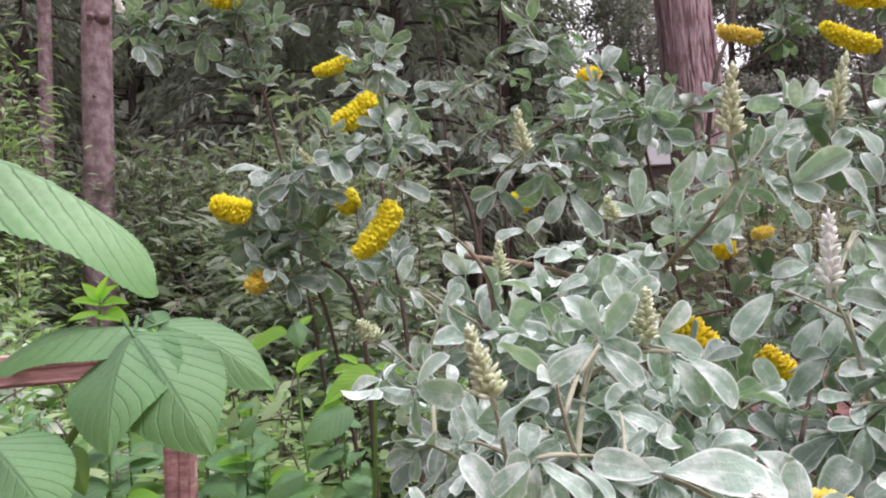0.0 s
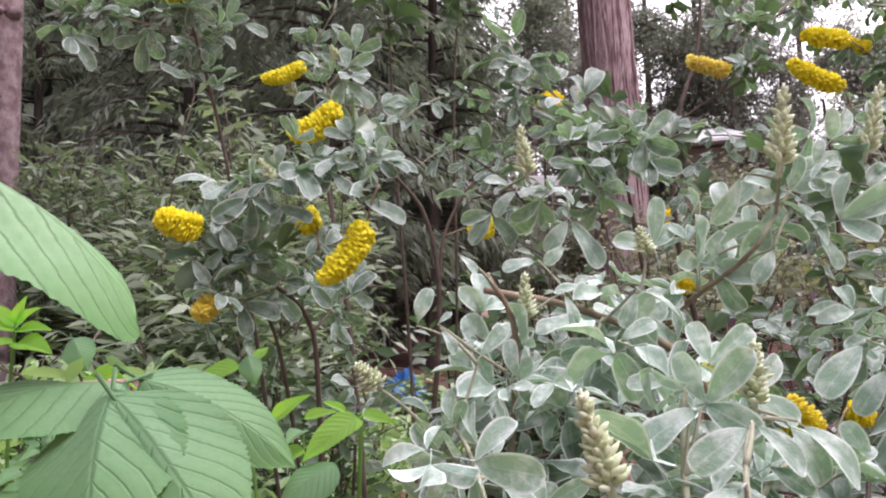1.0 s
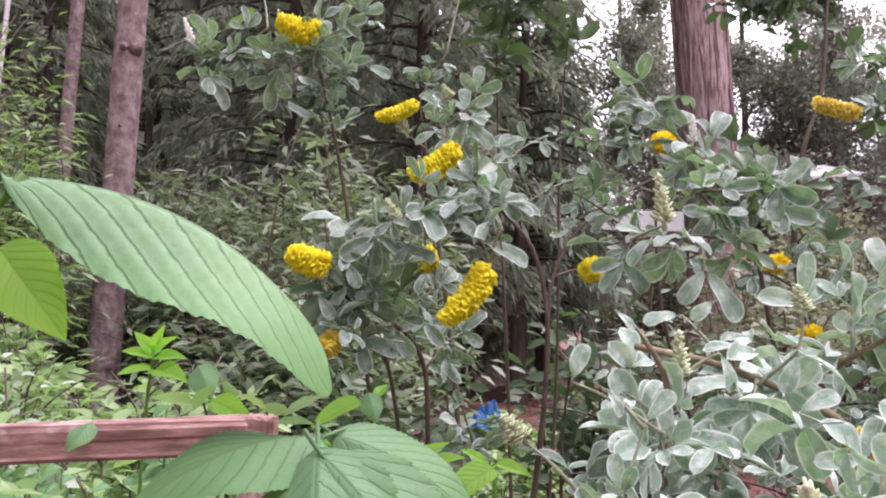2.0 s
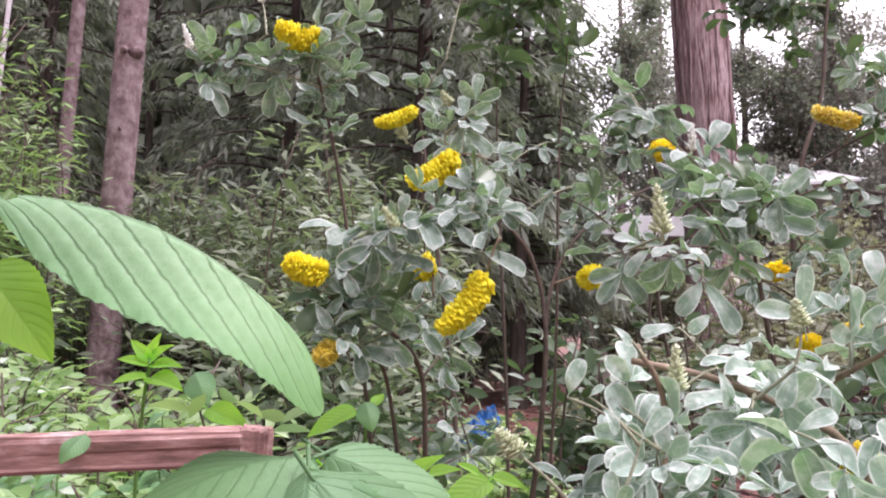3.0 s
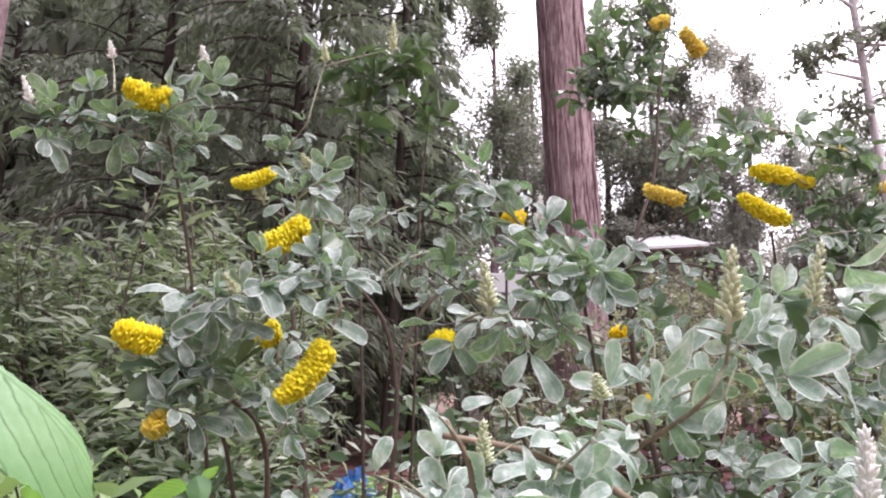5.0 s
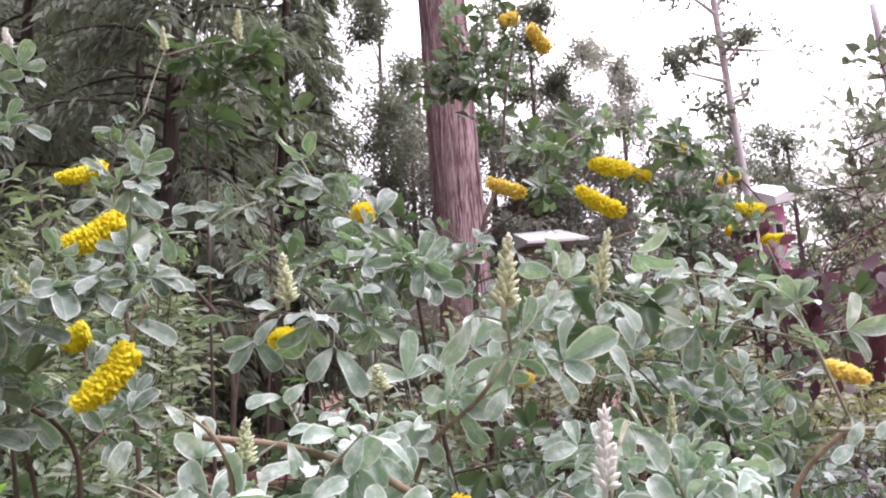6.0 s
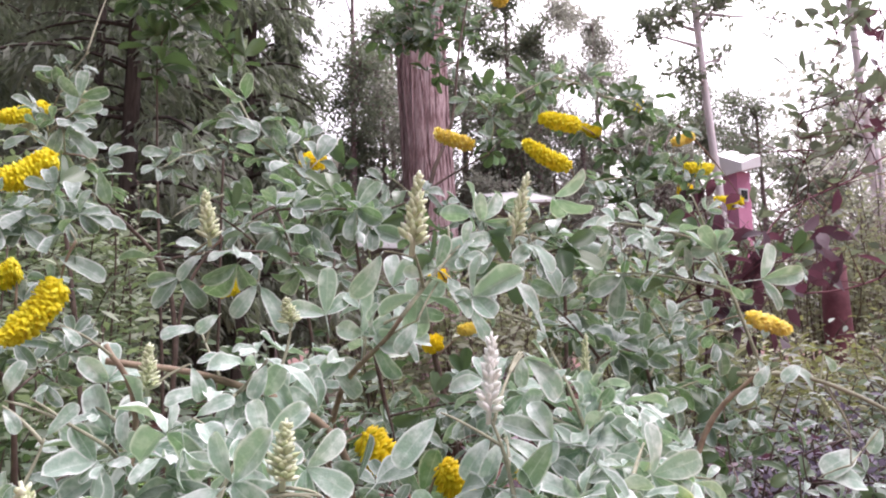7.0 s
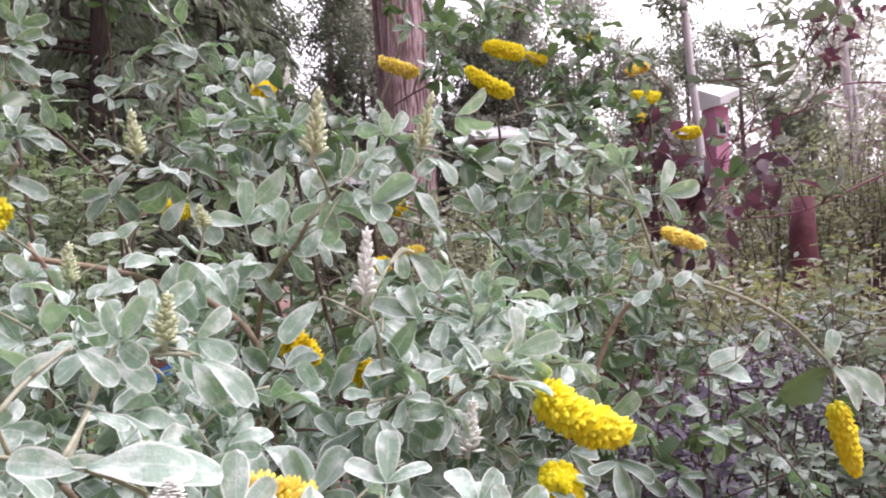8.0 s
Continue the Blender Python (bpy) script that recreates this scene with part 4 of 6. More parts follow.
# ---- silver broom shrubs ----
def raceme_mesh(seed, material, florets=150, bend=0.25):
    """Dense flower spike of unit length along +y: axis and pea florets with standard, wings and keel. Radius about 0.19."""
    rng = np.random.default_rng(seed)
    g = Geo()
    ax = [(0, s, -bend * s * (1 - s)) for s in np.linspace(-0.03, 0.97, 9)]
    v, f = tube(ax, [0.02, 0.05, 0.085, 0.095, 0.095, 0.09, 0.08, 0.06, 0.02], 7)
    g.add(v, f)
    gold = math.pi * (3 - math.sqrt(5))
    for i in range(florets):
        s = 0.02 + 0.95 * i / florets
        a = gold * i + rng.uniform(-0.3, 0.3)
        c = np.array([0, s, -bend * s * (1 - s)])
        grow = (1.0 if s < 0.72 else 1.0 - 1.3 * (s - 0.72)) * min(1.0, 0.72 + 2.4 * s)
        lift = 0.25 + 0.75 * max(0, s - 0.6)
        d = unit(np.array([math.cos(a), lift, math.sin(a)]) + rng.normal(0, 0.14, 3))
        R = axes(d, (0, 1, 0) + rng.normal(0, 0.3, 3))
        L = 0.195 * grow * rng.uniform(0.86, 1.14)
        w = 0.046 * grow
        # keel with wings: a plump pod
        k = []
        for t, r in ((0.15, 0.25), (0.5, 1.0), (0.8, 0.9), (1.0, 0.2)):
            for q in range(5):
                b = 2 * math.pi * q / 5
                k.append((w * r * math.cos(b) * 0.8, L * t, w * r * math.sin(b)))
        kf = [[j * 5 + q, j * 5 + (q + 1) % 5, (j + 1) * 5 + (q + 1) % 5, (j + 1) * 5 + q] for j in range(3) for q in range(5)] + [[15, 16, 17, 18, 19]]
        g.add(np.array(k) @ R.T + c, kf)
        # standard: a petal folded back over the keel
        st = np.array([(0, L * 0.35, w * 0.5), (-w * 1.3, L * 0.62, w * 1.0), (0, L * 0.75, w * 1.15), (w * 1.3, L * 0.62, w * 1.0), (-w * 1.0, L * 0.92, w * 2.0), (0, L * 1.02, w * 1.9), (w * 1.0, L * 0.92, w * 2.0)])
        g.add(st @ R.T + c, [[0, 3, 2, 1], [1, 2, 5, 4], [2, 3, 6, 5]])
    return g.mesh("flower_raceme", material)


def spike_mesh(seed, material, buds=70):
    """Upright spike of closed downy buds, unit length along +y, radius about 0.13."""
    rng = np.random.default_rng(seed)
    g = Geo()
    v, f = tube([(0, -0.1, 0), (0, 0.5, 0.01), (0, 0.98, 0)], [0.03, 0.025, 0.012], 5)
    g.add(v, f)
    gold = math.pi * (3 - math.sqrt(5))
    for i in range(buds):
        s = i / buds
        a = gold * i
        big = 1.0 - 0.42 * s
        d = unit(np.array([math.cos(a), 0.95 + 1.1 * s, math.sin(a)]) + rng.normal(0, 0.22, 3))
        R = axes(d, (0, 1, 0.2))
        L, w = 0.155 * big * rng.uniform(0.75, 1.25), 0.038 * big * rng.uniform(0.8, 1.2)
        k = []
        for t, r in ((0.0, 0.4), (0.35, 1.0), (0.7, 0.85), (1.0, 0.15)):
            for q in range(5):
                b = 2 * math.pi * q / 5
                k.append((w * r * math.cos(b), L * t, w * r * math.sin(b)))
        kf = [[j * 5 + q, j * 5 + (q + 1) % 5, (j + 1) * 5 + (q + 1) % 5, (j + 1) * 5 + q] for j in range(3) for q in range(5)] + [[15, 16, 17, 18, 19]]
        g.add(np.array(k) @ R.T + [0, 0.02 + 0.84 * s, 0] + d * 0.04 * big, kf)
    return g.mesh("bud_spike", material)


RNG = np.random.default_rng(77)
RACEME_FULL = [raceme_mesh(i, M_YELLOW, 260, b) for i, b in ((1, 0.34), (2, 0.30), (3, 0.06))]
RACEME_DEEP = [raceme_mesh(i, M_ORANGE, 170, b) for i, b in ((4, 0.1), (5, 0.2))]
RACEME_PALE = [raceme_mesh(6, M_YELLOW_PALE, 130, 0.1)]
SPIKE_GREEN = [spike_mesh(i, M_BUD) for i in (1, 2)]
SPIKE_WHITE = [spike_mesh(i, M_BUD_WHITE) for i in (3, 4)]
LEAF_FINE = [trifoliate(np.random.default_rng(200 + i), 6, 9).mesh("leaf", M_SILVER) for i in range(12)]
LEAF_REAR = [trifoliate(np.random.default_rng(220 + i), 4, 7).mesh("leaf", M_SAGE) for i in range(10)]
LEAF_DEEP = [trifoliate(np.random.default_rng(240 + i), 4, 6).mesh("leaf", M_DEEP) for i in range(4)]


def one_blade(i, material):
    r = np.random.default_rng(260 + i)
    g = Geo()
    v, f, uv = blade(0.07, 0.07 * r.uniform(0.44, 0.54), 8, 12, "obovate", r.uniform(0.05, 0.35), r.uniform(0.1, 0.9), r.uniform(0.02, 0.09), 0, 0, r.uniform(0, 6))
    g.add(v, f, uv)
    v, f = tube([(0, -0.007, 0.0), (0, 0.0015, 0)], [0.0011, 0.0010], 4)
    g.add(v, f, np.full((len(v), 2), 0.5))
    return g.mesh("leaflet", material)


BLADES = [one_blade(i, M_SILVER) for i in range(8)]
BLADES_REAR = [one_blade(i + 8, M_SAGE) for i in range(6)]
BLADES_DEEP = [one_blade(i + 20, M_DEEP) for i in range(2)]
BLADES_FRESH = [one_blade(i + 16, M_FRESH) for i in range(2)]

RACEMES_A = [
    (-0.088, 1.37, 1.594, -0.162, 1.36, 1.503, 0.04),
    (-0.142, 1.6, 1.854, -0.235, 1.58, 1.793, 0.044),
    (-0.353, 1.35, 1.582, -0.418, 1.33, 1.602, 0.04),
    (-0.446, 1.66, 2.116, -0.534, 1.64, 2.134, 0.046),
    (-0.259, 2.17, 2.123, -0.369, 2.14, 2.073, 0.036),
    (0.214, 1.96, 1.648, 0.172, 1.9, 1.634, 0.048),
    (0.468, 2.22, 2.046, 0.413, 2.15, 2.019, 0.05),
    (0.826, 1.87, 2.027, 0.713, 1.86, 2.052, 0.036),
    (-0.341, 1.38, 1.47, -0.362, 1.36, 1.446, 0.034),
    (1.118, 2.92, 1.782, 1.027, 2.9, 1.753, 0.06),
    (-0.182, 1.55, 1.634, -0.225, 1.55, 1.612, 0.04),
    (0.868, 1.98, 1.54, 0.81, 1.95, 1.532, 0.03),
]
RACEMES_B = [
    (0.761, 1.98, 1.502, 0.712, 1.95, 1.493, 0.04),
    (1.093, 1.82, 1.976, 0.949, 1.8, 2.029, 0.04),
    (1.184, 1.92, 2.133, 1.051, 1.9, 2.138, 0.042),
    (1.73, 2.15, 2.103, 1.842, 2.15, 2.116, 0.04),
    (2.92, 3.2, 2.259, 2.753, 3.2, 2.256, 0.06),
    (2.045, 2.6, 2.13, 2.11, 2.6, 2.154, 0.04),
    (1.659, 2.4, 2.383, 1.736, 2.4, 2.427, 0.04),
    (2.024, 2.6, 2.341, 2.133, 2.6, 2.381, 0.04),
    (1.305, 2, 2.143, 1.229, 2, 2.158, 0.03),
    (0.557, 0.69, 1.318, 0.650, 0.66, 1.273, 0.04),
    (0.643, 0.8, 1.19, 0.607, 0.74, 1.19, 0.046),
    (1.238, 0.9, 1.227, 1.296, 0.92, 1.104, 0.034),
]
RACEMES_C = [
    (0.222, 0.5, 1.293, 0.27, 0.5, 1.283, 0.03),
    (1.166, 1.26, 1.546, 1.286, 1.28, 1.519, 0.03),
    (0.324, 1.02, 1.375, 0.372, 1.02, 1.33, 0.04),
    (0.422, 1, 1.333, 0.464, 1, 1.3, 0.036),
    (0.573, 1.1, 1.308, 0.608, 1.1, 1.292, 0.026),
    (1.053, 2.15, 2.597, 0.978, 2.13, 2.67, 0.045),
    (0.903, 2.2, 2.712, 0.965, 2.2, 2.743, 0.04),
]
SPIKES_A = [
    (0.128, 1.1, 1.629, 0.12, 1.1, 1.702, 0.024),
    (-0.242, 1.39, 1.663, -0.27, 1.39, 1.709, 0.024),
    (0.336, 0.843, 1.595, 0.345, 0.843, 1.686, 0.026),
    (0.359, 0.685, 1.425, 0.363, 0.685, 1.501, 0.02),
    (0.04, 0.51, 1.365, 0.024, 0.51, 1.42, 0.019),
    (0.169, 0.604, 1.392, 0.171, 0.604, 1.438, 0.02),
    (0.509, 0.95, 1.631, 0.534, 0.95, 1.723, 0.022),
    (-0.292, 2.2, 2.037, -0.328, 2.2, 2.124, 0.034),
    (-0.169, 2.2, 2.147, -0.194, 2.2, 2.192, 0.03),
    (-0.076, 0.87, 1.379, -0.1, 0.87, 1.405, 0.024),
    (0.46, 0.66, 1.265, 0.467, 0.66, 1.323, 0.022),
]
SPIKES_B = [
    (0.64, 1, 1.44, 0.644, 1, 1.506, 0.014),
    (-0.392, 1.7, 2.219, -0.403, 1.7, 2.266, 0.022),
    (-0.602, 1.75, 2.234, -0.614, 1.75, 2.281, 0.018),
    (-0.144, 2.3, 2.524, -0.152, 2.3, 2.608, 0.022),
    (-0.74, 1.7, 2.099, -0.764, 1.7, 2.161, 0.018),
    (0.212, 0.9, 1.511, 0.206, 0.9, 1.543, 0.02),
    (0.494, 2.1, 2.004, 0.498, 2.1, 2.087, 0.026),
    (0.069, 0.85, 1.444, 0.069, 0.85, 1.493, 0.018),
    (0.173, 0.4, 1.321, 0.173, 0.4, 1.333, 0.016),
    (1.086, 1, 1.369, 1.071, 1, 1.404, 0.014),
    (0.066, 2.3, 2.587, 0.066, 2.3, 2.694, 0.03),
]
LEAFLETS_NEAR = [
    (-0.041, 0.8, 1.445, -0.029, 0.8, 1.475),
    (-0.002, 0.8, 1.505, 0.013, 0.8, 1.489),
    (-0.022, 0.8, 1.444, -0.01, 0.8, 1.453),
    (0.12, 1.14, 1.615, 0.092, 1.14, 1.579),
    (0.196, 1.15, 1.575, 0.165, 1.15, 1.53),
    (0.202, 1.15, 1.573, 0.244, 1.15, 1.509),
    (0.307, 0.87, 1.589, 0.273, 0.87, 1.543),
    (0.114, 1, 1.509, 0.075, 1, 1.5),
    (0.137, 0.95, 1.523, 0.114, 0.95, 1.504),
    (0.109, 0.85, 1.467, 0.118, 0.85, 1.434),
    (0.182, 0.85, 1.469, 0.168, 0.85, 1.435),
    (0.187, 0.85, 1.471, 0.233, 0.85, 1.43),
    (0.113, 0.7, 1.432, 0.141, 0.7, 1.445),
    (0.004, 0.72, 1.42, 0.024, 0.72, 1.442),
    (-0.027, 0.72, 1.441, -0.017, 0.72, 1.422),
    (0.36, 0.9, 1.514, 0.335, 0.9, 1.48),
]
LEAFLETS_MID = [
    (0.48, 0.95, 1.631, 0.412, 0.95, 1.59),
    (0.491, 0.96, 1.621, 0.462, 0.96, 1.582),
    (0.523, 0.95, 1.623, 0.568, 0.95, 1.587),
    (0.896, 1.1, 1.659, 0.901, 1.1, 1.613),
    (0.927, 1.1, 1.645, 0.975, 1.1, 1.603),
    (0.427, 0.75, 1.479, 0.461, 0.75, 1.464),
    (0.429, 0.75, 1.474, 0.463, 0.75, 1.434),
    (0.421, 0.75, 1.478, 0.422, 0.75, 1.446),
    (0.483, 0.9, 1.567, 0.516, 0.9, 1.527),
    (0.399, 0.92, 1.564, 0.435, 0.92, 1.523),
    (0.548, 0.85, 1.371, 0.617, 0.85, 1.39),
    (0.948, 1, 1.463, 0.963, 1, 1.428),
    (1.011, 1, 1.453, 1.054, 1, 1.419),
    (0.446, 0.95, 1.534, 0.471, 0.95, 1.496),
    (0.774, 1.1, 1.639, 0.77, 1.1, 1.62),
]
LEAFLETS_LOW = [
    (0.127, 0.6, 1.391, 0.09, 0.6, 1.367),
    (0.127, 0.6, 1.385, 0.16, 0.6, 1.358),
    (0.192, 0.62, 1.375, 0.216, 0.62, 1.337),
    (0.202, 0.62, 1.376, 0.245, 0.62, 1.333),
    (0.408, 0.8, 1.391, 0.379, 0.8, 1.351),
    (0.41, 0.8, 1.393, 0.454, 0.8, 1.347),
    (0.139, 0.44, 1.338, 0.112, 0.44, 1.331),
    (0.148, 0.44, 1.332, 0.203, 0.44, 1.32),
    (0.247, 0.6, 1.303, 0.288, 0.6, 1.269),
    (0.287, 0.7, 1.321, 0.32, 0.7, 1.341),
    (0.317, 0.7, 1.33, 0.296, 0.7, 1.362),
    (0.368, 0.6, 1.278, 0.336, 0.6, 1.261),
    (0.373, 0.6, 1.274, 0.372, 0.6, 1.245),
    (0.082, 0.45, 1.339, 0.107, 0.45, 1.316),
]
LEAFLETS_FRONT = [
    (0.071, 0.437, 1.384, 0.04, 0.437, 1.355),
    (0.109, 0.5, 1.398, 0.079, 0.5, 1.378),
    (0.114, 0.5, 1.399, 0.139, 0.5, 1.375),
    (0.056, 0.42, 1.346, 0.034, 0.42, 1.33),
    (0.059, 0.42, 1.346, 0.057, 0.42, 1.326),
    (0.061, 0.42, 1.346, 0.088, 0.42, 1.325),
    (0.124, 0.42, 1.337, 0.09, 0.42, 1.345),
    (0.127, 0.42, 1.338, 0.186, 0.42, 1.331),
    (0.191, 0.6, 1.379, 0.213, 0.6, 1.342),
    (0.2, 0.6, 1.379, 0.237, 0.6, 1.34),
    (0.315, 0.7, 1.424, 0.279, 0.7, 1.384),
    (0.381, 0.7, 1.401, 0.362, 0.7, 1.364),
    (0.383, 0.7, 1.401, 0.416, 0.7, 1.378),
    (0.125, 0.5, 1.356, 0.147, 0.5, 1.345),
    (0.02, 0.5, 1.343, 0.014, 0.5, 1.363),
]
LEAFLETS_REAR = [
    (-0.095, 1.37, 1.631, -0.026, 1.37, 1.596),
    (-0.237, 1.37, 1.622, -0.181, 1.37, 1.6),
    (-0.277, 1.37, 1.653, -0.315, 1.37, 1.619),
    (-0.225, 1.36, 1.623, -0.246, 1.36, 1.592),
    (-0.127, 1.6, 1.904, -0.077, 1.6, 1.856),
    (-0.139, 1.6, 1.906, -0.151, 1.6, 1.856),
    (-0.19, 1.6, 1.886, -0.231, 1.6, 1.858),
    (-0.069, 1.62, 1.833, -0.05, 1.62, 1.771),
    (-0.704, 1.8, 2.174, -0.632, 1.8, 2.219),
    (-0.602, 1.68, 2.048, -0.627, 1.68, 1.999),
    (-0.693, 1.68, 2.035, -0.699, 1.68, 1.984),
    (-0.345, 1.68, 2.049, -0.298, 1.68, 2.025),
    (-0.372, 1.36, 1.534, -0.346, 1.36, 1.497),
    (-0.326, 1.34, 1.59, -0.303, 1.34, 1.549),
    (-0.21, 1.37, 1.654, -0.149, 1.37, 1.666),
]
LEAFLETS_END = [
    (1.251, 0.92, 1.279, 1.098, 0.92, 1.241),
    (1.231, 0.9, 1.287, 1.308, 0.9, 1.193),
    (1.277, 0.92, 1.282, 1.372, 0.92, 1.222),
    (1.241, 0.92, 1.294, 1.261, 0.92, 1.347),
    (0.95, 0.98, 1.455, 0.924, 0.98, 1.425),
    (0.93, 0.98, 1.426, 0.892, 0.98, 1.399),
    (1.012, 0.98, 1.454, 0.977, 0.98, 1.43),
    (1.14, 1, 1.312, 1.062, 1, 1.286),
    (1.061, 1, 1.276, 1.144, 1, 1.263),
    (1.084, 1, 1.469, 1.102, 1, 1.444),
    (1.194, 1, 1.35, 1.166, 1, 1.311),
    (0.58, 0.72, 1.34, 0.561, 0.72, 1.309),
    (0.584, 0.85, 1.395, 0.621, 0.85, 1.355),
    (0.575, 0.85, 1.387, 0.55, 0.85, 1.366),
]
SPRAYS_REAR_A = [
    (-0.669, 1.68, 2.033, 0.05, 7),
    (-0.602, 1.7, 2.056, 0.05, 7),
    (-0.55, 1.68, 2.089, 0.06, 8),
    (-0.473, 1.68, 2.041, 0.06, 9),
    (-0.412, 1.67, 2.071, 0.06, 9),
    (-0.382, 1.7, 2.007, 0.05, 8),
    (-0.345, 1.7, 2.125, 0.05, 7),
    (-0.437, 1.7, 1.998, 0.05, 7),
    (-0.172, 2.2, 2.232, 0.09, 8),
    (-0.238, 2.2, 2.221, 0.06, 5),
    (-0.186, 1.65, 1.918, 0.06, 7),
    (-0.109, 1.62, 1.907, 0.06, 8),
    (-0.075, 1.66, 1.828, 0.05, 5),
    (-0.083, 1.7, 1.749, 0.05, 5),
]
SPRAYS_REAR_B = [
    (-0.270, 1.45, 1.63, 0.05, 6),
    (-0.229, 1.38, 1.64, 0.05, 6),
    (-0.153, 1.4, 1.67, 0.05, 6),
    (-0.085, 1.4, 1.667, 0.05, 6),
    (-0.066, 1.38, 1.622, 0.05, 6),
    (-0.324, 1.4, 1.575, 0.05, 6),
    (-0.363, 1.42, 1.531, 0.05, 5),
    (-0.288, 1.46, 1.515, 0.05, 6),
    (-0.21, 1.46, 1.558, 0.05, 5),
    (-0.32, 1.42, 1.455, 0.05, 5),
    (-0.248, 1.5, 1.461, 0.05, 5),
    (-0.285, 1.5, 1.583, 0.05, 6),
    (-0.169, 1.55, 1.526, 0.06, 5),
    (-0.113, 1.5, 1.717, 0.05, 6),
]
SPRAYS_HIGH_A = [
    (0.35, 2.25, 2.141, 0.07, 5),
    (0.322, 2.2, 2.058, 0.07, 6),
    (0.391, 2.15, 1.967, 0.06, 5),
    (0.278, 2.3, 2.013, 0.07, 5),
    (0.368, 1.6, 1.792, 0.06, 7),
    (0.459, 1.6, 1.76, 0.06, 7),
    (0.42, 1.65, 1.737, 0.06, 6),
    (0.354, 1.7, 1.766, 0.06, 5),
    (0.599, 1.9, 1.891, 0.06, 5),
    (0.156, 2.4, 2.049, 0.08, 5),
    (0.041, 2.3, 1.969, 0.06, 5),
    (0.212, 2.3, 1.89, 0.08, 6),
]
SPRAYS_HIGH_B = [
    (0.084, 2.2, 1.802, 0.07, 4),
    (0.181, 2.1, 1.73, 0.06, 4),
    (0.283, 1.9, 1.767, 0.06, 5),
    (0.804, 2.32, 2.469, 0.08, 9),
    (0.743, 2.34, 2.55, 0.08, 8),
    (0.823, 2.32, 2.581, 0.08, 7),
    (0.945, 2.25, 2.499, 0.07, 5),
    (0.863, 2.3, 2.354, 0.05, 4),
    (0.723, 2.34, 2.428, 0.07, 6),
    (0.772, 2.32, 2.672, 0.08, 8),
]
SPRAYS_SIDE = [
    (0.895, 1.85, 2.113, 0.07, 8),
    (0.79, 1.8, 2.092, 0.06, 6),
    (1.129, 1.95, 2.237, 0.07, 7),
    (1.316, 2, 2.206, 0.07, 8),
    (1.533, 2.1, 2.214, 0.07, 7),
    (1.668, 2.2, 2.11, 0.07, 8),
    (1.339, 2, 2.048, 0.07, 8),
    (1.529, 1.9, 1.96, 0.06, 5),
    (1.266, 1.8, 1.915, 0.06, 6),
    (0.429, 1.6, 1.814, 0.06, 7),
    (0.315, 1.5, 1.788, 0.06, 6),
    (0.226, 1.5, 1.86, 0.06, 7),
    (0.184, 1.56, 1.976, 0.05, 4),
    (0.175, 1.55, 1.908, 0.05, 5),
    (0.404, 1.4, 1.705, 0.06, 6),
]
SPRAYS_MID = [
    (0.463, 0.97, 1.606, 0.05, 5),
    (0.423, 0.97, 1.608, 0.05, 5),
    (0.583, 1, 1.597, 0.05, 6),
    (0.92, 1.12, 1.715, 0.05, 5),
    (0.95, 1.12, 1.642, 0.05, 5),
    (0.752, 1.12, 1.649, 0.06, 7),
    (0.821, 1.25, 1.579, 0.06, 7),
    (0.533, 1, 1.538, 0.05, 6),
    (0.529, 0.92, 1.459, 0.05, 5),
    (0.568, 0.86, 1.39, 0.05, 6),
    (0.348, 1.05, 1.553, 0.05, 6),
    (0.379, 1, 1.494, 0.05, 6),
    (1.063, 1.4, 1.462, 0.07, 8),
    (1.087, 1.35, 1.384, 0.07, 8),
    (0.999, 1.4, 1.555, 0.06, 6),
    (1.298, 1.5, 1.482, 0.06, 6),
]
SPRAYS_INNER = [
    (0.802, 1.3, 1.519, 0.07, 8),
    (0.921, 1.3, 1.445, 0.07, 8),
    (0.77, 1.2, 1.433, 0.06, 7),
    (0.715, 1.25, 1.528, 0.06, 6),
    (0.321, 1.3, 1.678, 0.06, 6),
    (0.245, 1.3, 1.684, 0.05, 5),
    (0.267, 1.2, 1.593, 0.05, 5),
    (0.975, 1.3, 1.684, 0.06, 6),
    (0.548, 1.5, 1.75, 0.06, 5),
    (0.083, 1.2, 1.589, 0.05, 5),
    (0.322, 1.3, 1.602, 0.06, 5),
]
SPRAYS_TALL = [
    (0.769, 2.32, 2.647, 0.07, 9),
    (0.839, 2.3, 2.542, 0.07, 8),
    (0.918, 2.25, 2.588, 0.07, 6),
    (0.884, 2.3, 2.732, 0.07, 8),
    (0.975, 2.25, 2.504, 0.06, 5),
    (0.787, 2.3, 2.438, 0.07, 7),
    (0.747, 2.32, 2.543, 0.07, 7),
    (1.007, 2.3, 2.724, 0.06, 7),
    (1.028, 2.25, 2.599, 0.06, 6),
    (0.907, 2.28, 2.45, 0.06, 6),
    (0.948, 2.3, 2.823, 0.07, 7),
]
SPRAYS_DARK = [
    (0.047, 2.55, 2.538, 0.09, 6),
    (-0.096, 2.55, 2.586, 0.08, 6),
    (0.124, 2.5, 2.578, 0.08, 6),
    (0.202, 2.5, 2.651, 0.08, 6),
    (-0.162, 2.6, 2.628, 0.07, 4),
    (0.055, 2.6, 2.398, 0.08, 5),
    (0.157, 2.5, 2.454, 0.07, 5),
]
RACEMES = RACEMES_A + RACEMES_B + RACEMES_C
SPIKES = SPIKES_A + SPIKES_B
SPRAYS_BACK = (SPRAYS_REAR_A + SPRAYS_REAR_B, SPRAYS_HIGH_A + SPRAYS_HIGH_B + SPRAYS_TALL, SPRAYS_SIDE, SPRAYS_MID)
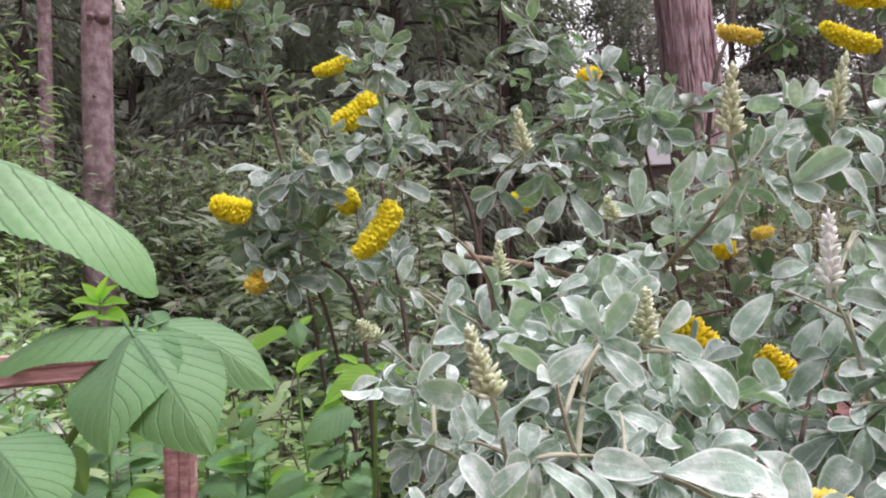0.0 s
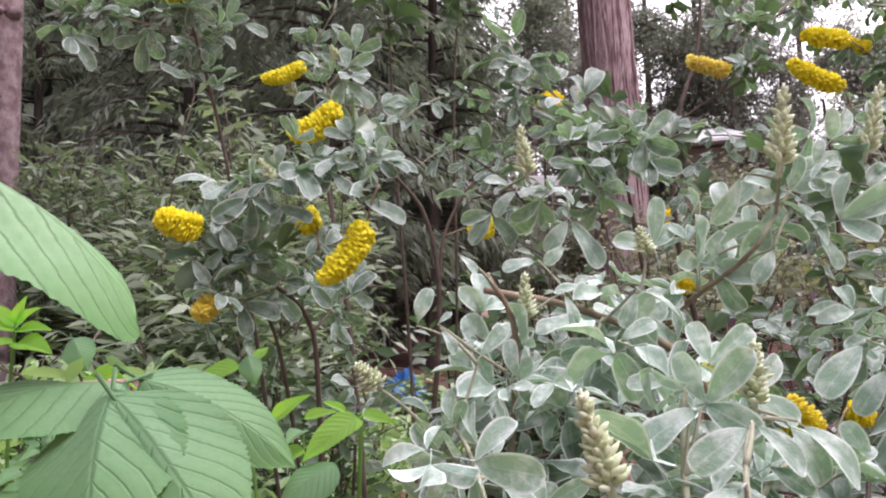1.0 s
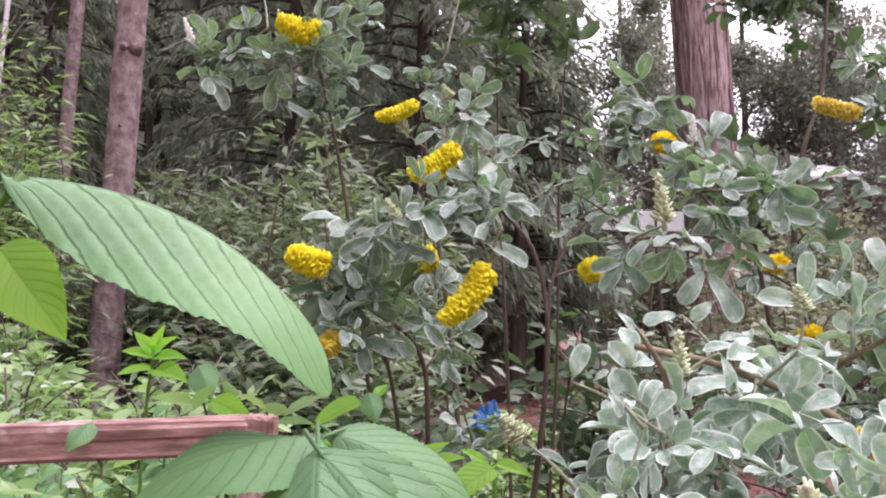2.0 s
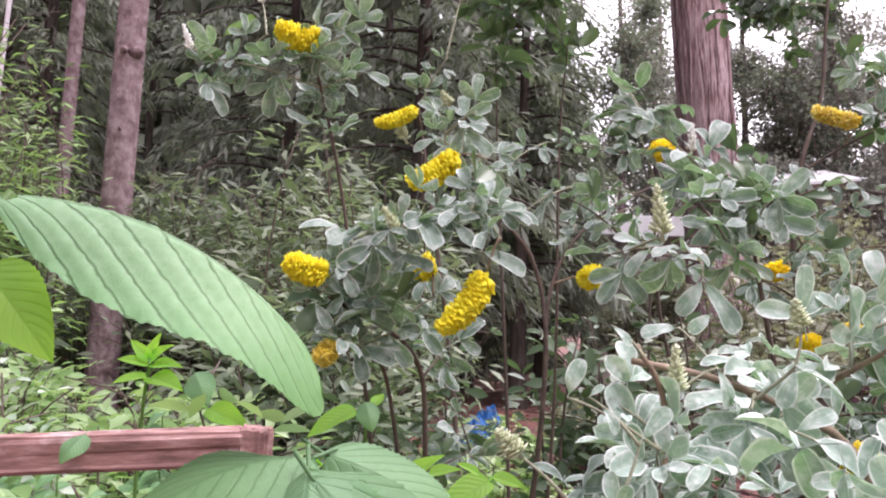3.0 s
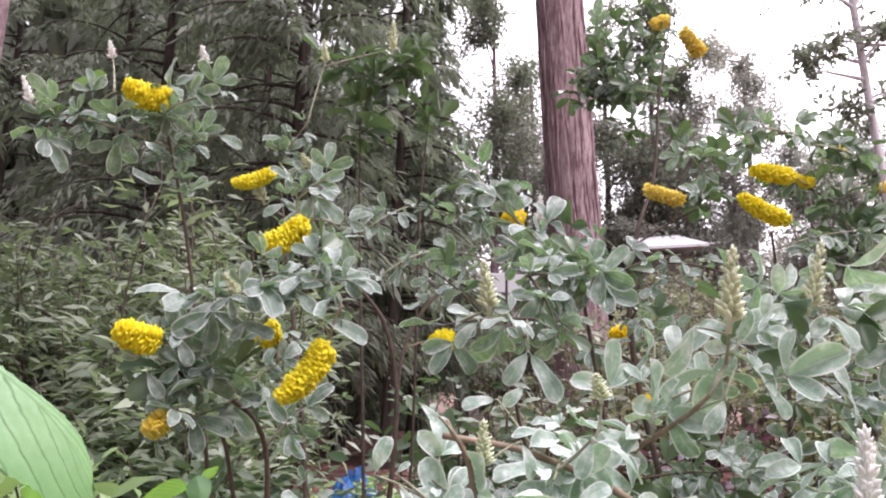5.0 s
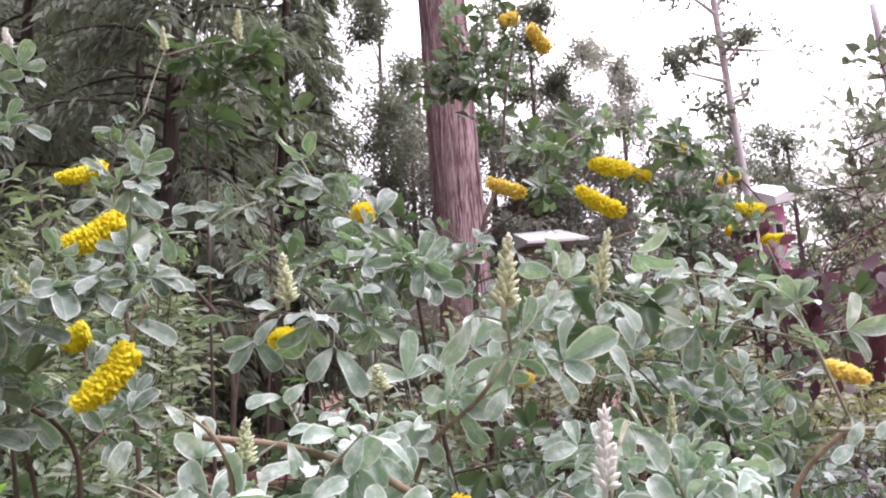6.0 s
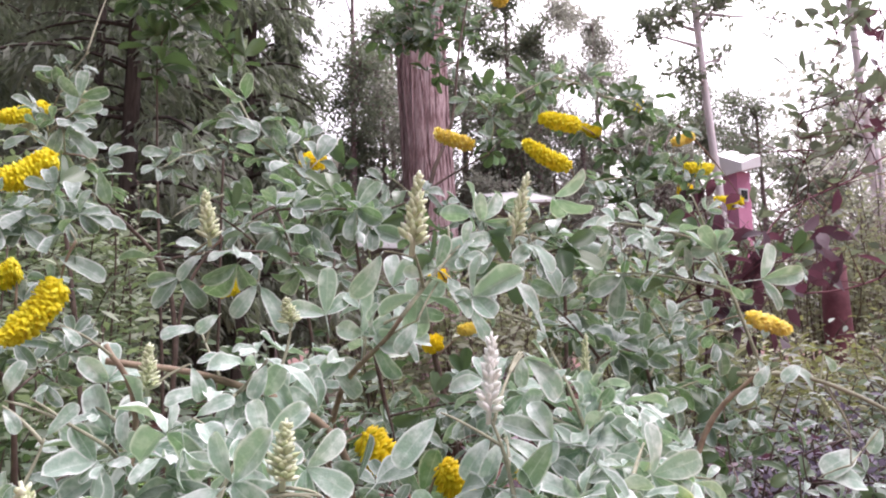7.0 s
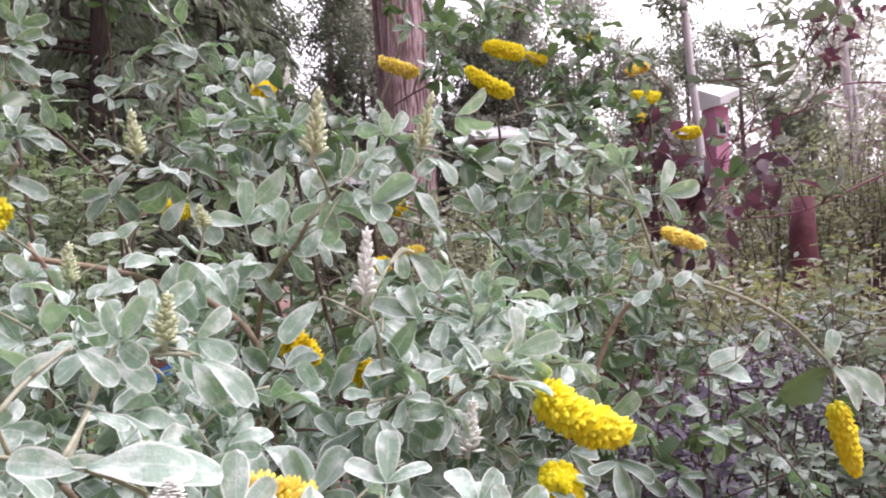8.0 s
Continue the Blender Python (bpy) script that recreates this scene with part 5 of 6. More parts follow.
PALE, DEEP, WHITE = {7, 8, 11, 19, 24, 25, 29, 30}, {6, 9, 12, 17, 26, 27, 28}, {3, 10, 12, 13, 15, 17, 19}
SPRAYS_CREST = [
    (1.120, 2.200, 2.246, 0.06, 6),
    (1.255, 2.250, 2.330, 0.06, 6),
    (1.422, 2.300, 2.408, 0.06, 6),
    (1.459, 2.200, 2.306, 0.06, 6),
    (1.670, 2.350, 2.391, 0.06, 6),
    (1.230, 2.100, 2.156, 0.06, 6),
    (1.301, 2.050, 2.108, 0.06, 6),
    (1.498, 2.150, 2.171, 0.06, 6),
    (1.671, 2.200, 2.152, 0.06, 6),
    (1.896, 2.400, 2.311, 0.06, 6),
    (1.485, 2.050, 2.006, 0.06, 6),
    (1.324, 2.000, 1.972, 0.06, 6),
    (1.797, 2.200, 2.058, 0.06, 6),
    (1.009, 2.100, 2.077, 0.06, 6),
    (1.025, 2.300, 2.267, 0.06, 6),
    (1.109, 2.350, 2.394, 0.06, 6),
]


def shrub(label, stems, at):
    """Shrub with its main stems, each a tapered bent branch from the ground."""
    t = thing("broom_shrub", label, "shrub", at, "silver broom shrubs")
    lines = []
    for pts, r0, r1 in stems:
        p = smooth_path(pts, 26)
        loc = p - np.array(at)
        g = Geo()
        v, f = tube(loc, np.linspace(r0 * 0.5, r1 * 0.8, len(p)), 8, 0.34, RNG)
        g.add(v, f)
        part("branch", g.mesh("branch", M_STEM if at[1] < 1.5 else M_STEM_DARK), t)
        lines.append(p)
    return [t, np.concatenate(lines), np.array(at, float)]


def twig_to(sh, tip, r=0.0022, mat=None, arch=0.10, name="twig"):
    """Twig that arches from the nearest main branch to the tip. Returns the twig and its line."""
    t, line, at = sh
    tip = np.asarray(tip, float)
    gap = np.linalg.norm(line - tip, axis=1)
    foot = line[np.argmin(np.where(gap < 0.035, 1.0 + gap, gap) + 0.9 * np.maximum(0, line[:, 2] - tip[2] + 0.03))]
    d = np.linalg.norm(tip - foot)
    mid = foot * 0.4 + tip * 0.6 + np.array([*RNG.normal(0, 0.05, 2), arch]) * d
    p = bezier(foot, mid, tip, 10)
    g = Geo()
    v, f = tube(p - at, np.linspace(r * (1.3 + 1.6 * d), r * 0.7, 10), 5, 0.15, RNG)
    g.add(v, f)
    sh[1] = np.concatenate([line, p[2:9]])
    return part(name, g.mesh(name, mat or M_STEM), t), p


def place(name, mesh, parent, at, base, rot, scale, label=""):
    ob = part(name, mesh, parent, label)
    ob.matrix_local = matrix(rot, np.asarray(base) - at, scale)
    return ob


LOOSE = {}


def spray(sh, centre, r, n, meshes, singles=True, face=(0, -0.45, 0.75), size=1.0, rare=None, odd=0.10):
    """Leafy twig end: n leaves set spirally round the last stretch."""
    t, line, at = sh
    c = np.asarray(centre, float)
    out = unit(c - at - [0, 0, 0.9] + [0, -0.15, 0.3])
    tip = c + out * r * 0.7
    tw, p = twig_to(sh, tip, 0.0020, M_TWIG if singles else M_STEM_DARK)
    dirn = unit(p[-1] - p[-4])
    gold = math.pi * (3 - math.sqrt(5))
    a0 = RNG.uniform(0, 6.28)
    sidea = unit(np.cross(dirn, [0.2, 0.1, 1.0]))
    sideb = np.cross(dirn, sidea)
    for i in range(n):
        s = i / max(1, n - 1)
        back = (1 - s) * 3.0 * r + RNG.uniform(0, 0.02)
        base = p[-1] - dirn * min(back, 0.13)
        a = a0 + gold * i
        o = unit(dirn * (0.2 + 0.7 * s) + (sidea * math.cos(a) + sideb * math.sin(a)) * RNG.uniform(0.5, 1.1) + RNG.normal(0, 0.28, 3) + [0, 0, -0.2])
        nrm = np.array(face) + RNG.normal(0, 0.5, 3)
        sc = size * RNG.uniform(0.55, 1.2) * (1.0 - 0.25 * s)
        me = meshes[RNG.integers(len(meshes))]
        if rare is not None and RNG.random() < odd:
            me = rare[RNG.integers(len(rare))]
        rot = axes(o, nrm)
        if singles:
            place("leaf", me, tw, at, base, rot, sc)
        else:
            LOOSE.setdefault((t, me.materials[0]), []).append((me, rot, base - at, sc))


def settle_loose():
    """Joins the leaves of the far and inner sprays, one mesh a shrub and material."""
    for (t, material), items in LOOSE.items():
        g = Geo()
        cache = {}
        for me, rot, base, sc in items:
            if me.name not in cache:
                co = np.zeros(len(me.vertices) * 3)
                me.vertices.foreach_get("co", co)
                uvv = np.zeros((len(me.vertices), 2))
                lay = me.uv_layers[0].data
                for lp in me.loops:
                    uvv[lp.vertex_index] = lay[lp.index].uv
                cache[me.name] = (co.reshape(-1, 3), [list(p.vertices) for p in me.polygons], uvv)
            co, fs, uvv = cache[me.name]
            g.add(co @ (rot * sc).T + base, fs, uvv)
        part("foliage", g.mesh("foliage", material), t, "", "stuff")


def stem_part(sh, pts, r0, r1, name="branch", mat=None):
    t, line, at = sh
    p = smooth_path(pts, 22)
    g = Geo()
    v, f = tube(p - at, np.linspace(r0, r1, len(p)), 7, 0.18, RNG)
    g.add(v, f)
    sh[1] = np.concatenate([line, p])
    return part(name, g.mesh(name, mat or M_STEM), t)


# the near shrub, whose silver crown fills the lower right
near = shrub("silver-leaved broom with felted leaves and bud spikes", [
    ([(0.45, 1.05, 0.0), (0.40, 1.00, 0.7), (0.30, 0.93, 1.25), (0.26, 0.90, 1.39), (0.14, 0.90, 1.452), (0.03, 0.86, 1.474)], 0.013, 0.004),
    ([(0.47, 1.08, 0.0), (0.52, 1.0, 0.8), (0.50, 0.85, 1.2), (0.42, 0.68, 1.32)], 0.020, 0.004),
    ([(0.48, 1.05, 0.0), (0.62, 1.05, 0.8), (0.62, 0.92, 1.25), (0.56, 0.86, 1.38)], 0.020, 0.004),
    ([(0.44, 1.0, 0.0), (0.30, 0.85, 0.7), (0.17, 0.68, 1.15), (0.10, 0.55, 1.30)], 0.018, 0.003),
    ([(0.43, 1.04, 0.0), (0.20, 0.95, 0.7), (0.06, 0.86, 1.2), (0.06, 0.85, 1.42), (0.03, 0.845, 1.49)], 0.010, 0.003),
    ([(0.49, 1.08, 0.0), (0.78, 1.12, 0.8), (0.90, 1.10, 1.3), (1.00, 1.05, 1.45)], 0.018, 0.004),
    ([(0.46, 1.10, 0.0), (0.35, 1.15, 0.8), (0.30, 1.12, 1.35), (0.34, 0.90, 1.52)], 0.018, 0.003),
], (0.46, 1.05, 0.0))
stem_part(near, [(0.95, 1.05, 1.44), (1.046, 1.0, 1.434), (1.171, 0.95, 1.373), (1.246, 0.91, 1.285)], 0.004, 0.003, "twig", M_TWIG)
stem_part(near, [(1.07, 0.99, 1.42), (1.10, 0.98, 1.36), (1.09, 0.97, 1.30)], 0.002, 0.0014, "twig", M_TWIG)

# the rear shrub, taller, with most of the open flowers
rear = shrub("tall grey-green broom with hanging yellow flower racemes", [
    ([(-0.12, 1.85, 0.0), (-0.18, 1.75, 0.8), (-0.19, 1.68, 1.25), (-0.22, 1.62, 1.45), (-0.36, 1.42, 1.55)], 0.016, 0.005),
    ([(-0.10, 1.85, 0.0), (-0.20, 1.70, 0.9), (-0.27, 1.60, 1.40), (-0.33, 1.50, 1.44)], 0.013, 0.004),
    ([(-0.05, 1.9, 0.0), (0.02, 1.9, 0.8), (0.08, 1.90, 1.38), (0.055, 1.9, 1.65), (-0.05, 1.85, 1.78), (-0.17, 1.70, 1.86)], 0.016, 0.005),
    ([(-0.15, 1.9, 0.0), (-0.28, 1.8, 1.0), (-0.38, 1.75, 1.7), (-0.46, 1.70, 2.06), (-0.50, 1.68, 2.10)], 0.010, 0.004),
    ([(0.08, 1.9, 1.40), (0.10, 1.95, 1.62), (0.20, 2.0, 1.78), (0.38, 2.1, 1.90), (0.46, 2.18, 1.93)], 0.010, 0.004),
    ([(-0.05, 1.95, 0.0), (-0.12, 2.1, 1.2), (-0.22, 2.2, 1.9), (-0.26, 2.25, 2.15)], 0.018, 0.004),
], (-0.08, 1.88, 0.0))

# the side shrub, further right
side = shrub("wide grey-green broom with scattered yellow flowers", [
    ([(1.0, 2.1, 0.0), (0.88, 2.0, 0.9), (0.72, 1.98, 1.6), (0.74, 2.0, 1.93), (0.83, 2.06, 2.15), (0.875, 2.1, 2.43), (0.95, 2.14, 2.75)], 0.022, 0.003),
    ([(1.02, 2.1, 0.0), (1.10, 1.95, 0.9), (1.08, 1.85, 1.6), (1.05, 1.84, 1.95)], 0.020, 0.004),
    ([(1.05, 2.12, 0.0), (1.35, 2.05, 0.9), (1.45, 2.0, 1.6), (1.42, 2.0, 2.0)], 0.020, 0.004),
    ([(1.0, 2.08, 0.0), (0.70, 1.80, 0.8), (0.50, 1.60, 1.4), (0.42, 1.55, 1.75)], 0.018, 0.004),
    ([(1.04, 2.1, 0.0), (1.15, 1.70, 0.8), (1.05, 1.40, 1.25), (0.95, 1.30, 1.45)], 0.016, 0.004),
    ([(1.06, 2.15, 0.0), (1.70, 2.2, 1.0), (1.85, 2.2, 1.7), (1.80, 2.15, 2.05)], 0.018, 0.004),
    ([(1.0, 2.1, 0.0), (0.65, 2.2, 0.9), (0.45, 2.2, 1.5), (0.42, 2.2, 1.95)], 0.018, 0.004),
    ([(0.74, 2.0, 1.93), (0.83, 1.98, 1.99), (0.90, 1.95, 2.03)], 0.006, 0.003),
], (1.0, 2.1, 0.0))

# a green-leaved one behind, against the dark firs
deep = shrub("green-leaved broom in the shade of the firs", [
    ([(0.1, 2.6, 0.0), (0.05, 2.6, 1.2), (0.0, 2.58, 2.0), (-0.02, 2.55, 2.45)], 0.016, 0.003),
    ([(0.12, 2.62, 0.0), (0.2, 2.6, 1.2), (0.2, 2.55, 2.1), (0.22, 2.5, 2.5)], 0.014, 0.003),
], (0.1, 2.6, 0.0))

ALL_SHRUBS = (near, rear, side, deep)


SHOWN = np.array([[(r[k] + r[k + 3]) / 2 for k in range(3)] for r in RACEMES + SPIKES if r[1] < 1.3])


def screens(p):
    """Whether leaves at p would hide a raceme or spike from the camera's place."""
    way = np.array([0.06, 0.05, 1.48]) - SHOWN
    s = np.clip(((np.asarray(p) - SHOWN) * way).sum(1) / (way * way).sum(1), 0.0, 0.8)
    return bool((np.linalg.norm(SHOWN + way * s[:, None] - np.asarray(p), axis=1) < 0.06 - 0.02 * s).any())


def nearest(p):
    return min(ALL_SHRUBS[:3], key=lambda s: np.linalg.norm(s[1] - np.asarray(p), axis=1).min())


for rows in SPRAYS_BACK:
    for x, y, z, r, n in rows:
        sh = nearest((x, y, z))
        spray(sh, (x, y, z), r, int(n), LEAF_FINE if sh is near else LEAF_REAR, True, (0, -0.55, 0.6), 1.0, LEAF_DEEP, 0.45 if x > 0.75 and y > 1.5 else 0.10)
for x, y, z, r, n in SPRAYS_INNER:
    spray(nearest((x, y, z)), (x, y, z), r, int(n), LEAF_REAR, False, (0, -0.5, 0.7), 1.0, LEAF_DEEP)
kept = RNG.bit_generator.state
for x, y, z, r, n in SPRAYS_CREST:
    spray(side, (x, y, z), r, int(n), LEAF_REAR, False, (0, -0.5, 0.7), 1.1, LEAF_DEEP, 0.6)
spray(near, (0.158, 0.672, 1.392), 0.04, 8, LEAF_FINE, True, (0, -0.4, 0.8), 0.75)
spray(near, (0.205, 0.700, 1.372), 0.04, 7, LEAF_FINE, True, (0, -0.4, 0.8), 0.75)
RNG.bit_generator.state = kept
for x, y, z, r, n in SPRAYS_DARK:
    spray(deep, (x, y, z), r, int(n) + 2, LEAF_DEEP, False, (0, -0.5, 0.7), 1.5)


def crown_top(x, y):
    """Top of the near shrub's crown over the plan."""
    return 1.395 - 0.36 * max(0.0, 0.90 - y) - 0.25 * max(0.0, x - 0.55) - 0.5 * max(0.0, y - 1.0)


# crown of the near shrub: sprays over its sloping top, then a looser layer inside
CROWN = [(x, y) for y in (0.44, 0.53, 0.62, 0.71, 0.80, 0.89, 0.98) for x in (-0.02, 0.07, 0.16, 0.25, 0.34, 0.43, 0.52, 0.61, 0.70)]
for x, y in CROWN:
    x, y = x + RNG.uniform(-0.04, 0.04), y + RNG.uniform(-0.04, 0.04)
    z = crown_top(x, y) + RNG.uniform(-0.04, 0.02)
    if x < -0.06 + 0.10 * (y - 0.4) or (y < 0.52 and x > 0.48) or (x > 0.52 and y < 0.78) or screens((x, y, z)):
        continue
    spray(near, (x, y, z), 0.04, 8, LEAF_FINE, True, (0, -0.4, 0.8), 0.60 + 0.25 * min(1, max(0, (y - 0.45) / 0.4)))
# Inner layers take the darker sage leaf: shade between leaves put into colour.
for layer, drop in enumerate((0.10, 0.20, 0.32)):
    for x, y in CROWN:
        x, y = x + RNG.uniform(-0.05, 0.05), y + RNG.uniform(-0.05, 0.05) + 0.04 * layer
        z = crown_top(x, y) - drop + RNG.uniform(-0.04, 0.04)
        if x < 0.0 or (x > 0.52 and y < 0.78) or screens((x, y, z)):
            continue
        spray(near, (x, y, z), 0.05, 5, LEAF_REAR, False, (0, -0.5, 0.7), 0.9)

for i, row in enumerate(RACEMES):
    b, e, th = np.array(row[:3]), np.array(row[3:6]), row[6]
    sh = nearest(b)
    L = max(np.linalg.norm(e - b), th * 1.25)
    tw, p = twig_to(sh, b, 0.0020, M_STEM, 0.12)
    hang = axes(e - b, (0, -0.2, 1) + RNG.normal(0, 0.2, 3))
    kind = RACEME_PALE if i in PALE else RACEME_DEEP if i in DEEP else RACEME_FULL
    ob = part("flower_raceme", kind[i % len(kind)], tw, "faded pale yellow raceme" if i in PALE else "dense golden-yellow raceme")
    wide = th / 0.31
    rot = hang.copy()
    m = Matrix([[rot[k][0] * wide, rot[k][1] * L, rot[k][2] * wide, (b - sh[2])[k]] for k in range(3)] + [[0, 0, 0, 1]])
    ob.matrix_local = m

for i, row in enumerate(SPIKES):
    b, e, th = np.array(row[:3]), np.array(row[3:6]), row[6]
    sh = nearest(b)
    L = np.linalg.norm(e - b)
    tw, p = twig_to(sh, b, 0.0018, M_TWIG, 0.05)
    kind = SPIKE_WHITE if i in WHITE else SPIKE_GREEN
    ob = part("bud_spike", kind[i % 2], tw, "white downy bud spike" if i in WHITE else "pale green bud spike")
    rot = axes(e - b, (0, -1, 0.1))
    wide = th / 0.22
    ob.matrix_local = Matrix([[rot[k][0] * wide, rot[k][1] * L, rot[k][2] * wide, (b - sh[2])[k]] for k in range(3)] + [[0, 0, 0, 1]])

for rows, kind, face in ((LEAFLETS_NEAR, BLADES, (0.1, -0.75, 0.6)), (LEAFLETS_MID, BLADES, (-0.1, -0.75, 0.6)), (LEAFLETS_LOW, BLADES, (0, -0.6, 0.8)), (LEAFLETS_FRONT, BLADES, (0, -0.6, 0.8)), (LEAFLETS_REAR, BLADES_REAR, (0, -0.8, 0.5)), (LEAFLETS_END, BLADES, (-0.3, -0.7, 0.6))):
    for i, row in enumerate(rows):
        b, e = np.array(row[:3]), np.array(row[3:6])
        sh = nearest(b)
        d = e - b
        L = np.linalg.norm(d)
        tw, p = twig_to(sh, b - d * 0.10, 0.0013, M_TWIG, 0.08, "petiole")
        use = BLADES_FRESH if (kind is BLADES_REAR and i == 8) else BLADES_DEEP if (rows is LEAFLETS_END and i == 0) else kind
        place("leaflet", use[(i * 5 + 2) % len(use)], tw, sh[2], b, axes(d, (0.1, -0.9, -0.25) if use is BLADES_DEEP else np.array(face) + RNG.normal(0, 0.25, 3)), L * (0.78 if rows is LEAFLETS_END and i < 2 else 1.03) / 0.07)

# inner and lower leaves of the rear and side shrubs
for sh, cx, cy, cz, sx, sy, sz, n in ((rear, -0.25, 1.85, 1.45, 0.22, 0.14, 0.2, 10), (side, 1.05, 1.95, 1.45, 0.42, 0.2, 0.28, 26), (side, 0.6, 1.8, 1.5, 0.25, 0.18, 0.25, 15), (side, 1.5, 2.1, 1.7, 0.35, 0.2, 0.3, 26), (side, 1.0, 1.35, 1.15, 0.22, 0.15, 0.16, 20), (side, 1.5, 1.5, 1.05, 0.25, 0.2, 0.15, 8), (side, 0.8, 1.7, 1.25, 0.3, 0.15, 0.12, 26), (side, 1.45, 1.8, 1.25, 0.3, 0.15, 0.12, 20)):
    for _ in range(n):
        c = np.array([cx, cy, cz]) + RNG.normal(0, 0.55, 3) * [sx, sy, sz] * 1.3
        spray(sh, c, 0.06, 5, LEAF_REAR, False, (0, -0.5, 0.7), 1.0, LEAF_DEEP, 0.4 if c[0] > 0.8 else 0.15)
settle_loose()

# ---- bramble, fence and other things close by ----
def bramble_mesh(seed, length_ratio=0.62, pleat=0.008, curl=0.6, fold=0.3, nv=88, material=None, form="ovate"):
    g = Geo()
    v, f, uv = blade(1.0, length_ratio, 24, nv, form, fold, curl, 0.03, 29, pleat, seed)
    g.add(v, f, uv)
    v, f = tube([(0, -0.16, 0.0), (0, 0.0, 0.0), (0, 0.03, 0.4 * curl * 0.03)], [0.012, 0.010, 0.006], 5)
    g.add(v, f, np.full((len(v), 2), 0.5))
    return g.mesh("leaf", material or M_BRAMBLE)


BRAMBLE = [bramble_mesh(1, 0.92, 0.006, 1.35, -0.45, 88, None, "long"), bramble_mesh(2, 0.70, 0.002, 0.8, -0.3, 88, M_SOFT), bramble_mesh(3, 0.58, 0.002, 1.0, -0.3, 88, M_SOFT), bramble_mesh(4, 0.60, 0.002, 0.45, 0.3, 60, M_SOFT), bramble_mesh(5, 0.62, 0.004, 0.5, 0.3, 44, M_YOUNG_BACKLIT), bramble_mesh(6, 0.45, 0.004, 0.4, 0.4, 44, M_YOUNG_BACKLIT)]


def bramble(label, at, canes, leaves):
    """Bramble plant: arching canes and toothed leaves given by base, tip, facing and kind."""
    t = thing("bramble", label, "plant", at, "brambles")
    o = np.array(at, float)
    for pts, r in canes:
        p = smooth_path(pts, 20)
        g = Geo()
        v, f = tube(p - o, np.linspace(r, r * 0.6, len(p)), 7, 0.1, RNG)
        g.add(v, f)
        part("cane", g.mesh("cane", M_FRESH), t)
    for b, e, nrm, k in leaves:
        b, e = np.array(b, float), np.array(e, float)
        place("leaf", BRAMBLE[k], t, o, b, axes(e - b, nrm), np.linalg.norm(e - b))


bramble("bramble with large soft green toothed leaves", (-0.42, 0.55, 0.0), [
    ([(-0.42, 0.55, 0.0), (-0.40, 0.56, 0.8), (-0.32, 0.57, 1.25), (-0.222, 0.56, 1.418)], 0.005),
    ([(-0.42, 0.52, 0.0), (-0.47, 0.50, 0.9), (-0.47, 0.50, 1.4), (-0.380, 0.52, 1.562)], 0.005),
], [
    ((-0.392, 0.52, 1.560), (-0.224, 0.6, 1.452), (0.45, -0.3, 0.85), 0),
    ((-0.378, 0.5, 1.521), (-0.340, 0.5, 1.475), (0.2, -0.9, 0.4), 4),
    ((-0.222, 0.55, 1.419), (-0.200, 0.46, 1.349), (-0.1, -0.75, 0.6), 1),
    ((-0.220, 0.59, 1.421), (-0.128, 0.588, 1.366), (0.1, -0.6, 0.8), 2),
    ((-0.218, 0.54, 1.417), (-0.142, 0.478, 1.343), (0.2, -0.75, 0.6), 1),
    ((-0.226, 0.58, 1.420), (-0.305, 0.5, 1.392), (0, -0.4, 0.9), 2),
    ((-0.222, 0.60, 1.412), (-0.185, 0.62, 1.372), (0, -0.8, 0.5), 4),
    ((-0.248, 0.42, 1.368), (-0.185, 0.38, 1.328), (0, -0.6, 0.8), 1),
    ((-0.296, 0.6, 1.326), (-0.287, 0.6, 1.286), (0, -0.8, 0.4), 3),
    ((-0.268, 0.6, 1.353), (-0.268, 0.6, 1.332), (0, -0.8, 0.5), 1),
])
